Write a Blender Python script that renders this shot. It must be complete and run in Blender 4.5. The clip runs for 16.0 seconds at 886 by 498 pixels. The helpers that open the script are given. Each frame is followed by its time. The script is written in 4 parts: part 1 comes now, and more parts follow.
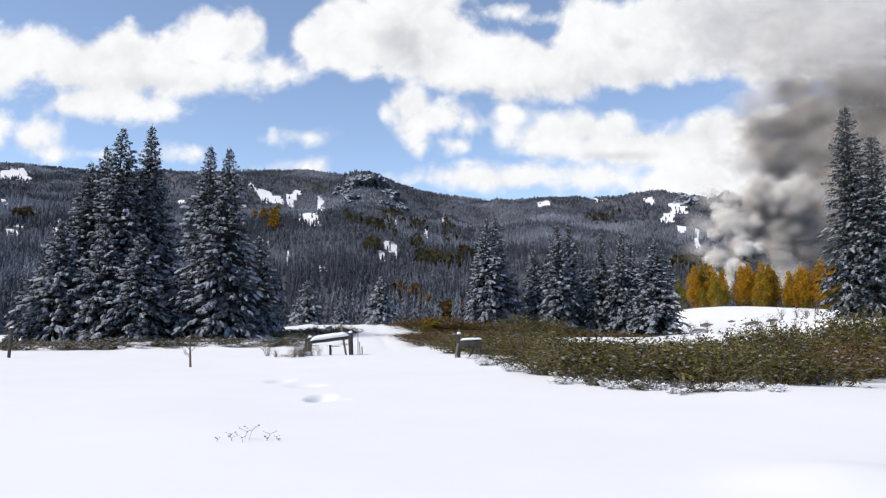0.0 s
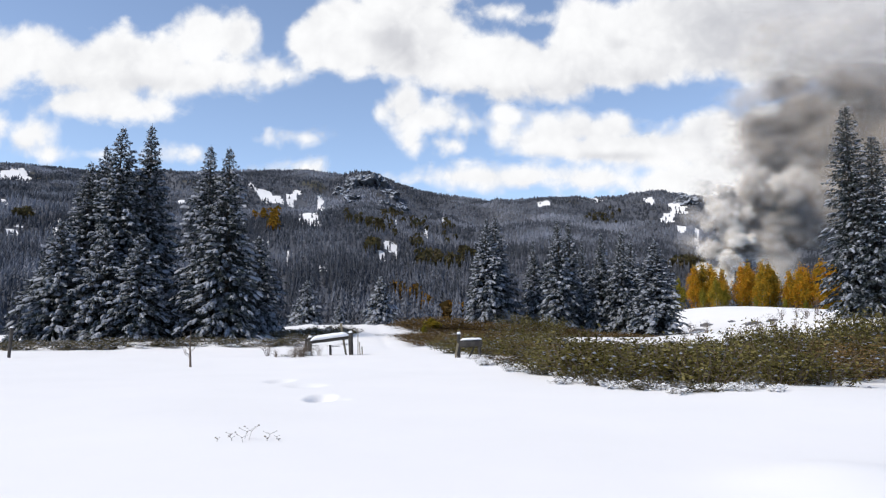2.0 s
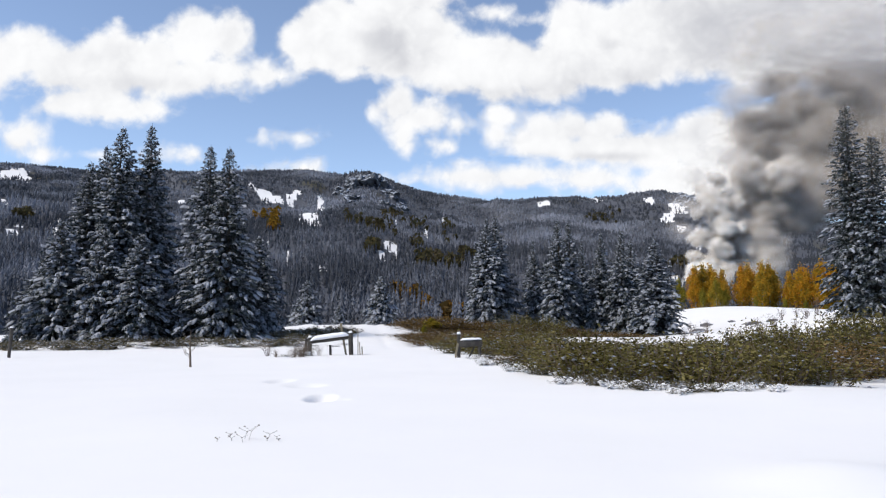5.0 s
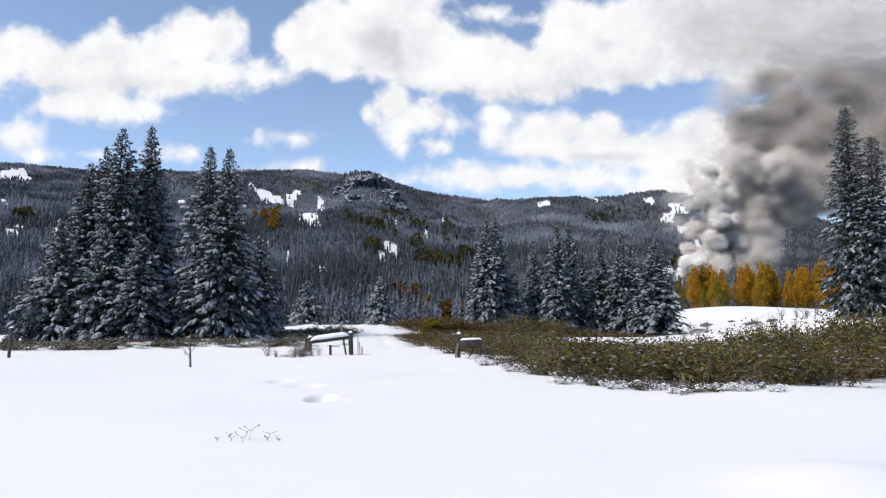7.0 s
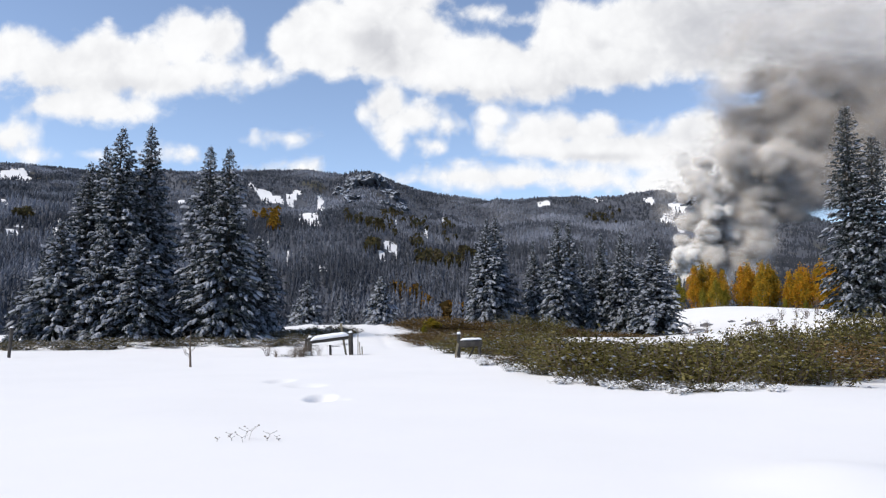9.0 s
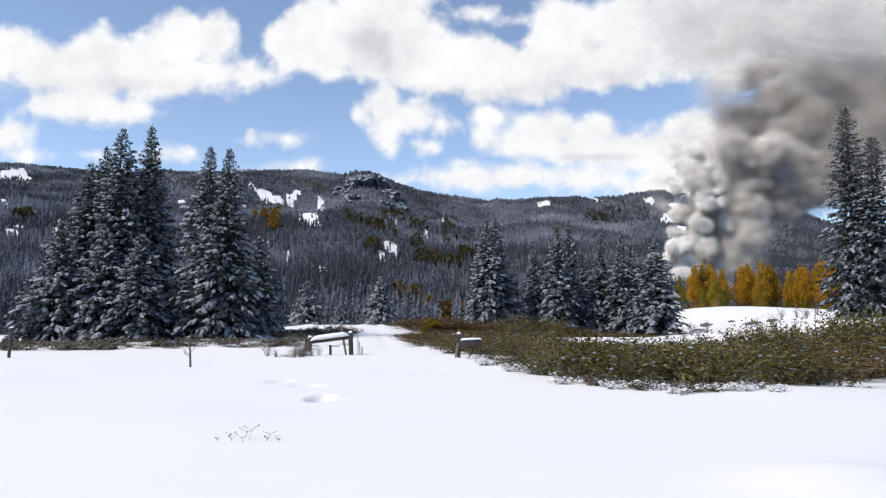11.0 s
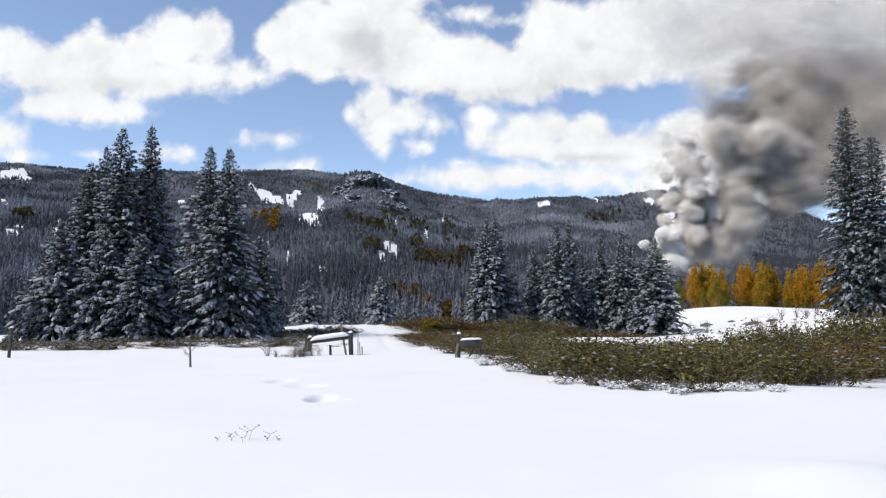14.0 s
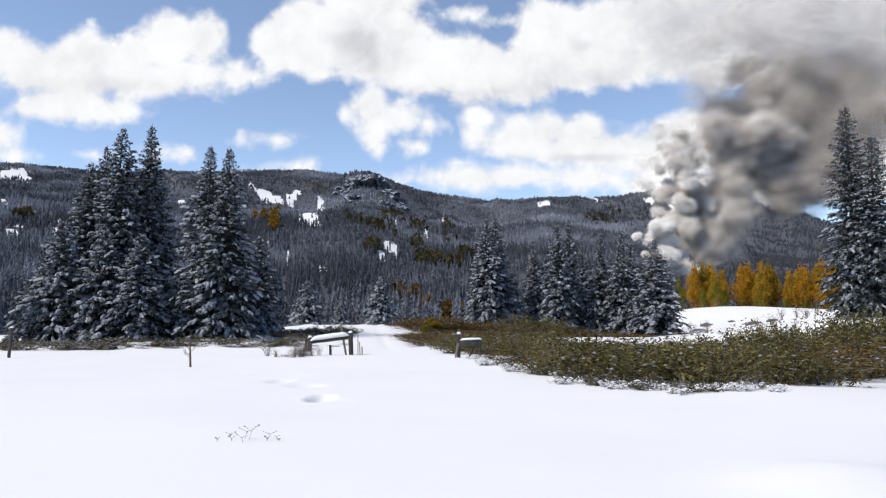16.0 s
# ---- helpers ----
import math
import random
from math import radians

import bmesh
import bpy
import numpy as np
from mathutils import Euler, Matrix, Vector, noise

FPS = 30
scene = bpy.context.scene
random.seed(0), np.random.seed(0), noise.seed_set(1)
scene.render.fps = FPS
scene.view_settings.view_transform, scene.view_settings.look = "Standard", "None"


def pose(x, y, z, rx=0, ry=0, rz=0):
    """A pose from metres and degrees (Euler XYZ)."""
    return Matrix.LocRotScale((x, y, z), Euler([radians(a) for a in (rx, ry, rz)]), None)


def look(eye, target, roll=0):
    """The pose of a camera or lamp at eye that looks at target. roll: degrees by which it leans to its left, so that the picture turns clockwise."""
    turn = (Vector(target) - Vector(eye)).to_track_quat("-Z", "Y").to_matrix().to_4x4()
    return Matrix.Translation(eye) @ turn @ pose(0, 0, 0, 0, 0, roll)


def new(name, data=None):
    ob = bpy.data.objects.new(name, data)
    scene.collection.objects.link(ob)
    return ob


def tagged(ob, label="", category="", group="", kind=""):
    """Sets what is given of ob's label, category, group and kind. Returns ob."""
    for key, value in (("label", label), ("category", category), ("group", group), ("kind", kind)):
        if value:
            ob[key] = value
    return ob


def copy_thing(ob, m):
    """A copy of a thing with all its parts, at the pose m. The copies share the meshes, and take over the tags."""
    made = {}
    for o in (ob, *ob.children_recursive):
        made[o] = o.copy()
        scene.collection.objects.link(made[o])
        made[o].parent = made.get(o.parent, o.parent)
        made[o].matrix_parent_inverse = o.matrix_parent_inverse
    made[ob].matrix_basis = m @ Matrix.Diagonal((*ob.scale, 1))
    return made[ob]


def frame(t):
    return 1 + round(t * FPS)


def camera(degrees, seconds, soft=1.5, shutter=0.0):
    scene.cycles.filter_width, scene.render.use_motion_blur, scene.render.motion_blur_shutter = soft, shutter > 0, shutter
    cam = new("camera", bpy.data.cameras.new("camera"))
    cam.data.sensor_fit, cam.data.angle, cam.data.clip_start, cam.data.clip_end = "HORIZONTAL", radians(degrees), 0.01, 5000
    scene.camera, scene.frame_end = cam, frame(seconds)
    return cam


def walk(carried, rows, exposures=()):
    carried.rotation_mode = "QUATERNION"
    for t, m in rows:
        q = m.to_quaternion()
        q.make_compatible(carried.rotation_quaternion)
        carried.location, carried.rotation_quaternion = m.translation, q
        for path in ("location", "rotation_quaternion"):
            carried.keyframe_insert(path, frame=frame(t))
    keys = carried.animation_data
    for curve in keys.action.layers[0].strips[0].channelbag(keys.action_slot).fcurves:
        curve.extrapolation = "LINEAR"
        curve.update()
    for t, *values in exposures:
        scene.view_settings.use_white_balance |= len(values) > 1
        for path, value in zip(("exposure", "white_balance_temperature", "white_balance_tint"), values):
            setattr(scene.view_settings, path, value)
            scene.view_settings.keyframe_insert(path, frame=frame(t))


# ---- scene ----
# A snowy mountain meadow; the camera stands still on a tripod.
cam = camera(62, 16.0, soft=1.25)
CAMERA_POSE = pose(0, 0, 1.6, 95.86, 0, 0)
walk(cam, [(0.0, CAMERA_POSE), (16.0, CAMERA_POSE)])

# ---- light ----
SUN_ELEVATION, SUN_AZIMUTH = radians(48), radians(-114)  # azimuth from +Y, clockwise
world = bpy.data.worlds.new("sky")
scene.world = world
world.use_nodes = True
wn = world.node_tree
sky = wn.nodes.new("ShaderNodeTexSky")
sky.sky_type, sky.sun_disc = "NISHITA", False
sky.sun_elevation, sky.sun_rotation = SUN_ELEVATION, SUN_AZIMUTH
sky.altitude, sky.air_density, sky.dust_density, sky.ozone_density = 2600, 1.0, 0.7, 1.2
haze = wn.nodes.new("ShaderNodeHueSaturation")
haze.inputs["Saturation"].default_value = 0.91
wn.links.new(sky.outputs[0], haze.inputs["Color"])
wn.links.new(haze.outputs[0], wn.nodes["Background"].inputs[0])
wn.nodes["Background"].inputs[1].default_value = 0.172

sun_data = bpy.data.lights.new("sun", "SUN")
sun_data.energy, sun_data.angle, sun_data.color = 3.4, radians(12), (1.0, 0.92, 0.795)
sun = new("sun", sun_data)
sun_way = Vector((math.sin(SUN_AZIMUTH) * math.cos(SUN_ELEVATION), math.cos(SUN_AZIMUTH) * math.cos(SUN_ELEVATION), math.sin(SUN_ELEVATION)))
sun.matrix_world = look(sun_way * 50, (0, 0, 0))
scene.view_settings.exposure = 0.2
scene.cycles.diffuse_bounces = scene.cycles.transmission_bounces = 8
scene.cycles.transparent_max_bounces = 200  # many thin veils of smoke lie one behind another


# ---- materials ----
class Nodes:
    """A short hand for node materials."""

    def __init__(self, name):
        self.mat = bpy.data.materials.new(name)
        self.mat.use_nodes = True
        self.tree = self.mat.node_tree
        self.tree.nodes.clear()
        self.out = self.tree.nodes.new("ShaderNodeOutputMaterial")

    def add(self, kind):
        return self.tree.nodes.new("ShaderNode" + kind)

    def stored(self, name):
        n = self.add("Attribute")
        n.attribute_name = name
        return n.outputs["Fac"]

    def link(self, a, b):
        self.tree.links.new(a, b)

    def put(self, value, socket):
        if isinstance(value, bpy.types.NodeSocket):
            self.link(value, socket)
        else:
            socket.default_value = value

    def coords(self, which="Object"):
        return self.add("TexCoord").outputs[which]

    def world_place(self):
        return self.add("NewGeometry").outputs["Position"]

    def noise(self, at, scale, detail=4.0, rough=0.55, distort=0.0):
        n = self.add("TexNoise")
        self.link(at, n.inputs["Vector"])
        n.inputs["Scale"].default_value, n.inputs["Detail"].default_value = scale, detail
        n.inputs["Roughness"].default_value, n.inputs["Distortion"].default_value = rough, distort
        return n.outputs["Fac"]

    def math(self, op, a, b=0.0, c=0.0, clamp=False):
        n = self.add("Math")
        n.operation, n.use_clamp = op, clamp
        for value, socket in zip((a, b, c), n.inputs):
            self.put(value, socket)
        return n.outputs[0]

    def steps(self, value, low, high, out0=0.0, out1=1.0):
        n = self.add("MapRange")
        n.interpolation_type = "SMOOTHSTEP"
        self.put(value, n.inputs[0])
        for k, v in zip((1, 2, 3, 4), (low, high, out0, out1)):
            n.inputs[k].default_value = v
        return n.outputs[0]

    def mix(self, fac, a, b):
        n = self.add("Mix")
        n.data_type = "RGBA"
        self.put(fac, n.inputs[0])
        for value, socket in ((a, n.inputs[6]), (b, n.inputs[7])):
            self.put((*value, 1) if isinstance(value, tuple) else value, socket)
        return n.outputs[2]

    def bump(self, height, strength, distance):
        n = self.add("Bump")
        self.link(height, n.inputs["Height"])
        n.inputs["Strength"].default_value, n.inputs["Distance"].default_value = strength, distance
        return n.outputs[0]

    def surface(self, colour, rough=0.8, normal=None, specular=0.3, subsurface=0.0):
        n = self.add("BsdfPrincipled")
        self.put((*colour, 1) if isinstance(colour, tuple) else colour, n.inputs["Base Color"])
        self.put(rough, n.inputs["Roughness"])
        n.inputs["Specular IOR Level"].default_value = specular
        if normal is not None:
            self.link(normal, n.inputs["Normal"])
        self.link(n.outputs[0], self.out.inputs[0])
        return self.mat


def island_random(k):
    return k.add("NewGeometry").outputs["Random Per Island"]


def make_ground():
    k = Nodes("snow_ground")
    at = k.world_place()
    snow = k.mix(k.noise(at, 0.35, 5), (0.745, 0.74, 0.745), (0.81, 0.80, 0.80))
    # bluish heath tones: the far slopes' haze is put into the colour
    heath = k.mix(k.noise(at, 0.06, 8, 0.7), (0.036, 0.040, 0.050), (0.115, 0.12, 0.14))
    rust = k.mix(k.noise(at, 0.03, 6), (0.10, 0.075, 0.045), (0.05, 0.06, 0.045))
    heath = k.mix(k.steps(k.noise(at, 0.011, 4), 0.56, 0.68), heath, rust)
    bare = k.stored("wooded")
    patch = k.math("ADD", bare, k.math("MULTIPLY", k.math("SUBTRACT", k.noise(at, 0.06, 7, 0.7), 0.5), 0.7))
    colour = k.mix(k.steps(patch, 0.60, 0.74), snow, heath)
    lumps = k.math("ADD", k.noise(at, 0.9, 3), k.math("MULTIPLY", k.noise(at, 14, 4), 0.12))
    return k.surface(colour, 0.75, k.bump(lumps, 0.25, 0.04), 0.25)


def make_needles(name, dark, light, frost, level):
    """Conifer foliage, powdered with snow where it faces up."""
    k = Nodes(name)
    at = k.coords()
    green = k.mix(k.noise(at, 1.1, 4), dark, light)
    up = k.add("SeparateXYZ")
    k.link(k.add("NewGeometry").outputs["Normal"], up.inputs[0])
    dust = k.math("ADD", k.math("MULTIPLY", k.math("ABSOLUTE", up.outputs[2]), 0.35), k.math("MULTIPLY", k.noise(at, 2.6, 5, 0.7), 0.75))
    dust = k.math("ADD", dust, k.math("MULTIPLY", island_random(k), 0.25))
    return k.surface(k.mix(k.steps(dust, level, level + 0.35), green, frost), 0.8, None, 0.2)


def make_plain(name, one, two, scale, rough=0.85, relief=0.0, fine=0.0):
    k = Nodes(name)
    at = k.coords()
    f = k.noise(at, scale, 6, 0.65)
    colour = k.mix(k.steps(f, 0.3, 0.7), one, two)
    if fine:
        colour = k.mix(k.math("MULTIPLY", k.noise(at, scale * 9, 3), fine), colour, tuple(c * 0.4 for c in one))
    return k.surface(colour, rough, k.bump(k.noise(at, scale * 4, 5), 0.5, relief) if relief else None, 0.25)


def make_hazy_needles(name, level):
    """Distant conifers, frosted in drifts that follow the slopes; aerial haze is put into their bluish, lifted tones.
    """
    k = Nodes(name)
    at = k.world_place()
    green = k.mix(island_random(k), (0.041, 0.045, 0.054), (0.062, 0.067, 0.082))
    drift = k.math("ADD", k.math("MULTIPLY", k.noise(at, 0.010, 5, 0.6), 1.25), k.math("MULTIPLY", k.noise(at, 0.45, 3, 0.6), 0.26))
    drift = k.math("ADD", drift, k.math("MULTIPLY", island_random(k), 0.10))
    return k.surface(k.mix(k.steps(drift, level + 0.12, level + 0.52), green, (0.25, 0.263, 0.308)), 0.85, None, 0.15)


def make_rock():
    """Dark rock with snow on its ledges."""
    k = Nodes("snow_dusted_rock")
    at = k.world_place()
    up = k.add("SeparateXYZ")
    k.link(k.add("NewGeometry").outputs["Normal"], up.inputs[0])
    ledge = k.math("ADD", k.math("MULTIPLY", up.outputs[2], 0.4), k.math("MULTIPLY", k.noise(at, 0.3, 7, 0.75), 1.0))
    stone = k.mix(k.noise(at, 0.08, 6, 0.7), (0.045, 0.05, 0.06), (0.15, 0.16, 0.18))
    return k.surface(k.mix(k.steps(ledge, 0.58, 0.88), stone, (0.36, 0.39, 0.45)), 0.9, k.bump(k.noise(at, 0.3, 6), 0.6, 1.5), 0.2)


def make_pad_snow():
    """Thin snow on boughs: the needles show through it. Its grey-blue also holds the boughs' shade."""
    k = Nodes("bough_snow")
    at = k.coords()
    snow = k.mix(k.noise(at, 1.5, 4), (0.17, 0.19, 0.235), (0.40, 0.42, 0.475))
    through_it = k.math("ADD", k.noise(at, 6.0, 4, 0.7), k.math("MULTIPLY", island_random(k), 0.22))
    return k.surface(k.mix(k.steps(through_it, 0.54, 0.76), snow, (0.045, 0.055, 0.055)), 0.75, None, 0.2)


def make_leaves(name, colours, patch=0.8):
    """Leaves in a range of colours, leaf by leaf and clump by clump."""
    k = Nodes(name)
    r = k.add("ValToRGB")
    ramp = r.color_ramp
    for i, c in enumerate(colours):
        e = ramp.elements[i] if i < 2 else ramp.elements.new(1.0)
        e.position, e.color = i / (len(colours) - 1), (*c, 1)
    mixed = k.math("ADD", k.math("MULTIPLY", island_random(k), 0.8), k.math("MULTIPLY", k.noise(k.world_place(), patch, 3), 0.9))
    whole = k.math("MULTIPLY", k.add("ObjectInfo").outputs["Random"], 0.3)
    k.link(k.math("ADD", k.math("SUBTRACT", mixed, 0.52), whole), r.inputs[0])
    d, t, m = k.add("BsdfDiffuse"), k.add("BsdfTranslucent"), k.add("MixShader")
    k.link(r.outputs[0], d.inputs[0])
    k.link(r.outputs[0], t.inputs[0])
    m.inputs[0].default_value = 0.3
    k.link(d.outputs[0], m.inputs[1])
    k.link(t.outputs[0], m.inputs[2])
    k.link(m.outputs[0], k.out.inputs[0])
    return k.mat


def make_smoke(name, colour, alpha, through_it=0.35):
    """Smoke: wisps that scatter light and thin out towards their rims."""
    k = Nodes(name)
    d, t, m = k.add("BsdfDiffuse"), k.add("BsdfTranslucent"), k.add("MixShader")
    tint = k.mix(k.noise(k.coords(), 1.4, 2), colour, tuple(c * 0.93 for c in colour))
    k.link(tint, d.inputs[0])
    k.link(tint, t.inputs[0])
    m.inputs[0].default_value = through_it
    k.link(d.outputs[0], m.inputs[1])
    k.link(t.outputs[0], m.inputs[2])
    clear, whole = k.add("BsdfTransparent"), k.add("MixShader")
    k.link(k.steps(k.stored("body"), 0.0, 1.0, 0.0, alpha), whole.inputs[0])
    k.link(clear.outputs[0], whole.inputs[1])
    k.link(m.outputs[0], whole.inputs[2])
    k.link(whole.outputs[0], k.out.inputs[0])
    return k.mat


def make_cloud():
    """Cumulus far off, glowing by itself: covers by the sheet's own cover, with billows; grey shade is painted in by
    thick and between the heads.
    """
    k = Nodes("cloud_vapour")
    at = k.coords()
    cover = k.stored("cover")
    thick = k.stored("thick")
    billow = k.math("SUBTRACT", k.noise(at, 1 / 330, 10, 0.6, 0.3), 0.5)
    puff = k.add("TexVoronoi")
    puff.feature = "SMOOTH_F1"
    puff.inputs["Scale"].default_value, puff.inputs["Detail"].default_value, puff.inputs["Roughness"].default_value = 1 / 210, 2.5, 0.6
    bent = k.add("VectorMath")
    bent.operation = "ADD"
    sway = k.add("TexNoise")
    sway.inputs["Scale"].default_value, sway.inputs["Detail"].default_value = 1 / 260, 4
    k.link(at, sway.inputs["Vector"])
    wide = k.add("VectorMath")
    wide.operation = "SCALE"
    wide.inputs["Scale"].default_value = 220
    k.link(sway.outputs["Color"], wide.inputs[0])
    k.link(at, bent.inputs[0])
    k.link(wide.outputs[0], bent.inputs[1])
    k.link(bent.outputs[0], puff.inputs["Vector"])
    heads = k.math("SUBTRACT", 0.42, puff.outputs["Distance"])
    field = k.math("ADD", k.math("ADD", cover, 0.24), k.math("MULTIPLY", billow, 1.5))
    field = k.math("ADD", field, k.math("MULTIPLY", heads, 0.45))
    alpha = k.steps(field, -0.20, 0.42)
    grey = k.math("ADD", thick, k.math("MULTIPLY", k.math("SUBTRACT", k.noise(at, 1 / 360, 6, 0.55), 0.50), 0.9))
    grey = k.math("SUBTRACT", grey, k.math("MULTIPLY", heads, 0.5))
    colour = k.mix(k.steps(grey, -0.05, 1.5), (0.985, 0.99, 1.0), (0.52, 0.53, 0.58))
    e, clear, whole = k.add("Emission"), k.add("BsdfTransparent"), k.add("MixShader")
    k.link(colour, e.inputs[0])
    e.inputs[1].default_value = 0.88
    k.link(alpha, whole.inputs[0])
    k.link(clear.outputs[0], whole.inputs[1])
    k.link(e.outputs[0], whole.inputs[2])
    k.link(whole.outputs[0], k.out.inputs[0])
    k.mat.cycles.emission_sampling = "NONE"
    return k.mat


GROUND = make_ground()
NEEDLES = make_needles("spruce_needles", (0.014, 0.021, 0.020), (0.036, 0.047, 0.042), (0.36, 0.39, 0.46), 0.70)
FAR_NEEDLES = make_hazy_needles("hazy_frosted_needles", 0.52)
RIDGE_NEEDLES = make_hazy_needles("ridge_needles", 0.58)
VALLEY_NEEDLES = make_hazy_needles("valley_needles", 0.60)
# hardly any frost: the darker tone stands in for smoke and cloud shadow
SHADED_NEEDLES = make_hazy_needles("shaded_far_needles", 0.76)
SNOW = make_plain("powder_snow", (0.75, 0.75, 0.775), (0.85, 0.85, 0.86), 2.0, 0.7, 0.03)
SHADED_PAD_SNOW = make_pad_snow()
BARK = make_plain("spruce_bark", (0.05, 0.042, 0.036), (0.10, 0.085, 0.07), 3.0, 0.9, 0.02)
PALE_BARK = make_plain("aspen_bark", (0.42, 0.40, 0.34), (0.25, 0.23, 0.19), 1.2, 0.85, 0.01, 0.5)
TWIG = make_plain("grey_twigs", (0.09, 0.07, 0.055), (0.16, 0.12, 0.09), 3.0)
TIMBER = make_plain("weathered_timber", (0.042, 0.038, 0.035), (0.10, 0.09, 0.08), 5.0, 0.9, 0.01, 0.5)
PALE_TIMBER = make_plain("pale_split_wood", (0.30, 0.26, 0.18), (0.20, 0.17, 0.12), 6.0, 0.9, 0.01, 0.4)
DARK_ROCK = make_plain("grey_stone", (0.07, 0.07, 0.075), (0.20, 0.20, 0.22), 2.0, 0.9, 0.03)
ROCK = make_rock()
WILLOW = make_leaves("willow_leaves", ((0.035, 0.028, 0.012), (0.085, 0.075, 0.024), (0.17, 0.147, 0.052), (0.30, 0.26, 0.12)))
BROWN_WILLOW = make_leaves("rust_willow_leaves", ((0.04, 0.028, 0.015), (0.095, 0.068, 0.028), (0.18, 0.112, 0.042), (0.28, 0.19, 0.09)))
FROST_LEAVES = make_leaves("frosted_brush", ((0.04, 0.04, 0.02), (0.09, 0.08, 0.04), (0.17, 0.14, 0.09), (0.42, 0.42, 0.44)))
GOLD = make_leaves("gold_aspen_leaves", ((0.16, 0.14, 0.03), (0.38, 0.25, 0.03), (0.54, 0.28, 0.025), (0.54, 0.21, 0.02)), 0.45)
FAR_GOLD = make_leaves("far_gold_leaves", ((0.10, 0.07, 0.02), (0.20, 0.12, 0.02), (0.28, 0.14, 0.02), (0.20, 0.09, 0.02)), 0.1)
RUST_GOLD = make_leaves("rust_gold_leaves", ((0.07, 0.05, 0.025), (0.14, 0.09, 0.03), (0.24, 0.13, 0.03), (0.16, 0.08, 0.03)), 0.1)
RUST = make_leaves("rust_leaves", ((0.05, 0.052, 0.034), (0.072, 0.068, 0.036), (0.105, 0.085, 0.038), (0.075, 0.062, 0.042)), 0.1)
OLIVE = make_leaves("turning_aspen_leaves", ((0.08, 0.10, 0.02), (0.20, 0.19, 0.03), (0.34, 0.24, 0.03), (0.22, 0.14, 0.03)), 0.35)
STEAM = make_smoke("white_steam", (0.93, 0.915, 0.89), 0.26)
CREAM = make_smoke("cream_smoke", (0.84, 0.81, 0.775), 0.19)
FUME = make_smoke("grey_smoke", (0.72, 0.685, 0.65), 0.17)
HAZE = make_smoke("brown_smoke", (0.63, 0.585, 0.545), 0.14)
THIN_HAZE = make_smoke("thin_smoke", (0.78, 0.75, 0.725), 0.055)
VAPOUR = make_cloud()


# ---- mesh helpers ----
def part(name, verts, faces, material, parent=None, label="", smooth=False):
    me = bpy.data.meshes.new(name)
    me.from_pydata(np.asarray(verts).tolist(), [], faces.tolist() if isinstance(faces, np.ndarray) else faces)
    me.materials.append(material)
    if smooth:
        me.shade_smooth()
    ob = new(name, me)
    if parent is not None:
        ob.parent = parent
    if label:
        ob["label"] = label
    return ob


def part_bm(name, bm, material, parent=None, label="", smooth=False):
    me = bpy.data.meshes.new(name)
    bm.to_mesh(me)
    bm.free()
    me.materials.append(material)
    if smooth:
        me.shade_smooth()
    ob = new(name, me)
    if parent is not None:
        ob.parent = parent
    if label:
        ob["label"] = label
    return ob


class Pile:
    """Gathers many small pieces into one mesh's vertices and faces."""

    def __init__(self):
        self.verts, self.faces, self.count = [], [], 0

    def put(self, verts, faces):
        verts = np.asarray(verts, float).reshape(-1, 3)
        self.verts.append(verts)
        self.faces.append(np.asarray(faces) + self.count)
        self.count += len(verts)

    def many(self, blocks, faces):
        """blocks: (n, k, 3) copies of one k-vertex piece; faces: its faces."""
        n, k, _ = blocks.shape
        f = (np.asarray(faces)[None] + (np.arange(n) * k)[:, None, None]).reshape(-1, len(faces[0]))
        self.put(blocks.reshape(-1, 3), f)

    def done(self):
        v = np.concatenate(self.verts)
        f = [row for block in self.faces for row in block.tolist()]
        return v, f


def lattice(xs, ys, seed):
    """Smooth value noise over arrays."""
    rng = np.random.RandomState(seed)
    table = rng.rand(64, 64)
    i, j = np.floor(xs).astype(int), np.floor(ys).astype(int)
    u, v = xs - i, ys - j
    u, v = u * u * (3 - 2 * u), v * v * (3 - 2 * v)
    at = lambda a, b: table[a % 64, b % 64]
    return (at(i, j) * (1 - u) + at(i + 1, j) * u) * (1 - v) + (at(i, j + 1) * (1 - u) + at(i + 1, j + 1) * u) * v


def fbm(xs, ys, seed, octaves=5, gain=0.5):
    total, amp, norm = 0.0, 1.0, 0.0
    for o in range(octaves):
        total, norm = total + amp * lattice(xs * 2**o + 17.3 * o, ys * 2**o + 5.1 * o, seed + o), norm + amp
        amp *= gain
    return total / norm


def smooth01(v, low, high):
    s = np.clip((v - low) / (high - low), 0, 1)
    return s * s * (3 - 2 * s)


def tube(points, radii, sides=6):
    """A tapered tube along points."""
    points = [Vector(p) for p in points]
    verts, faces = [], []
    for i, (p, r) in enumerate(zip(points, radii)):
        way = (points[min(i + 1, len(points) - 1)] - points[max(i - 1, 0)]).normalized()
        a = way.orthogonal().normalized()
        b = way.cross(a)
        verts += [tuple(p + (a * math.cos(2 * math.pi * s / sides) + b * math.sin(2 * math.pi * s / sides)) * r) for s in range(sides)]
    for i in range(len(points) - 1):
        for s in range(sides):
            t = (s + 1) % sides
            faces.append((i * sides + s, i * sides + t, (i + 1) * sides + t, (i + 1) * sides + s))
    faces.append(tuple(range(sides))[::-1])
    faces.append(tuple((len(points) - 1) * sides + s for s in range(sides)))
    return verts, faces


def join_tubes(tubes):
    verts, faces = [], []
    for v, f in tubes:
        n = len(verts)
        verts += v
        faces += [tuple(i + n for i in q) for q in f]
    return verts, faces


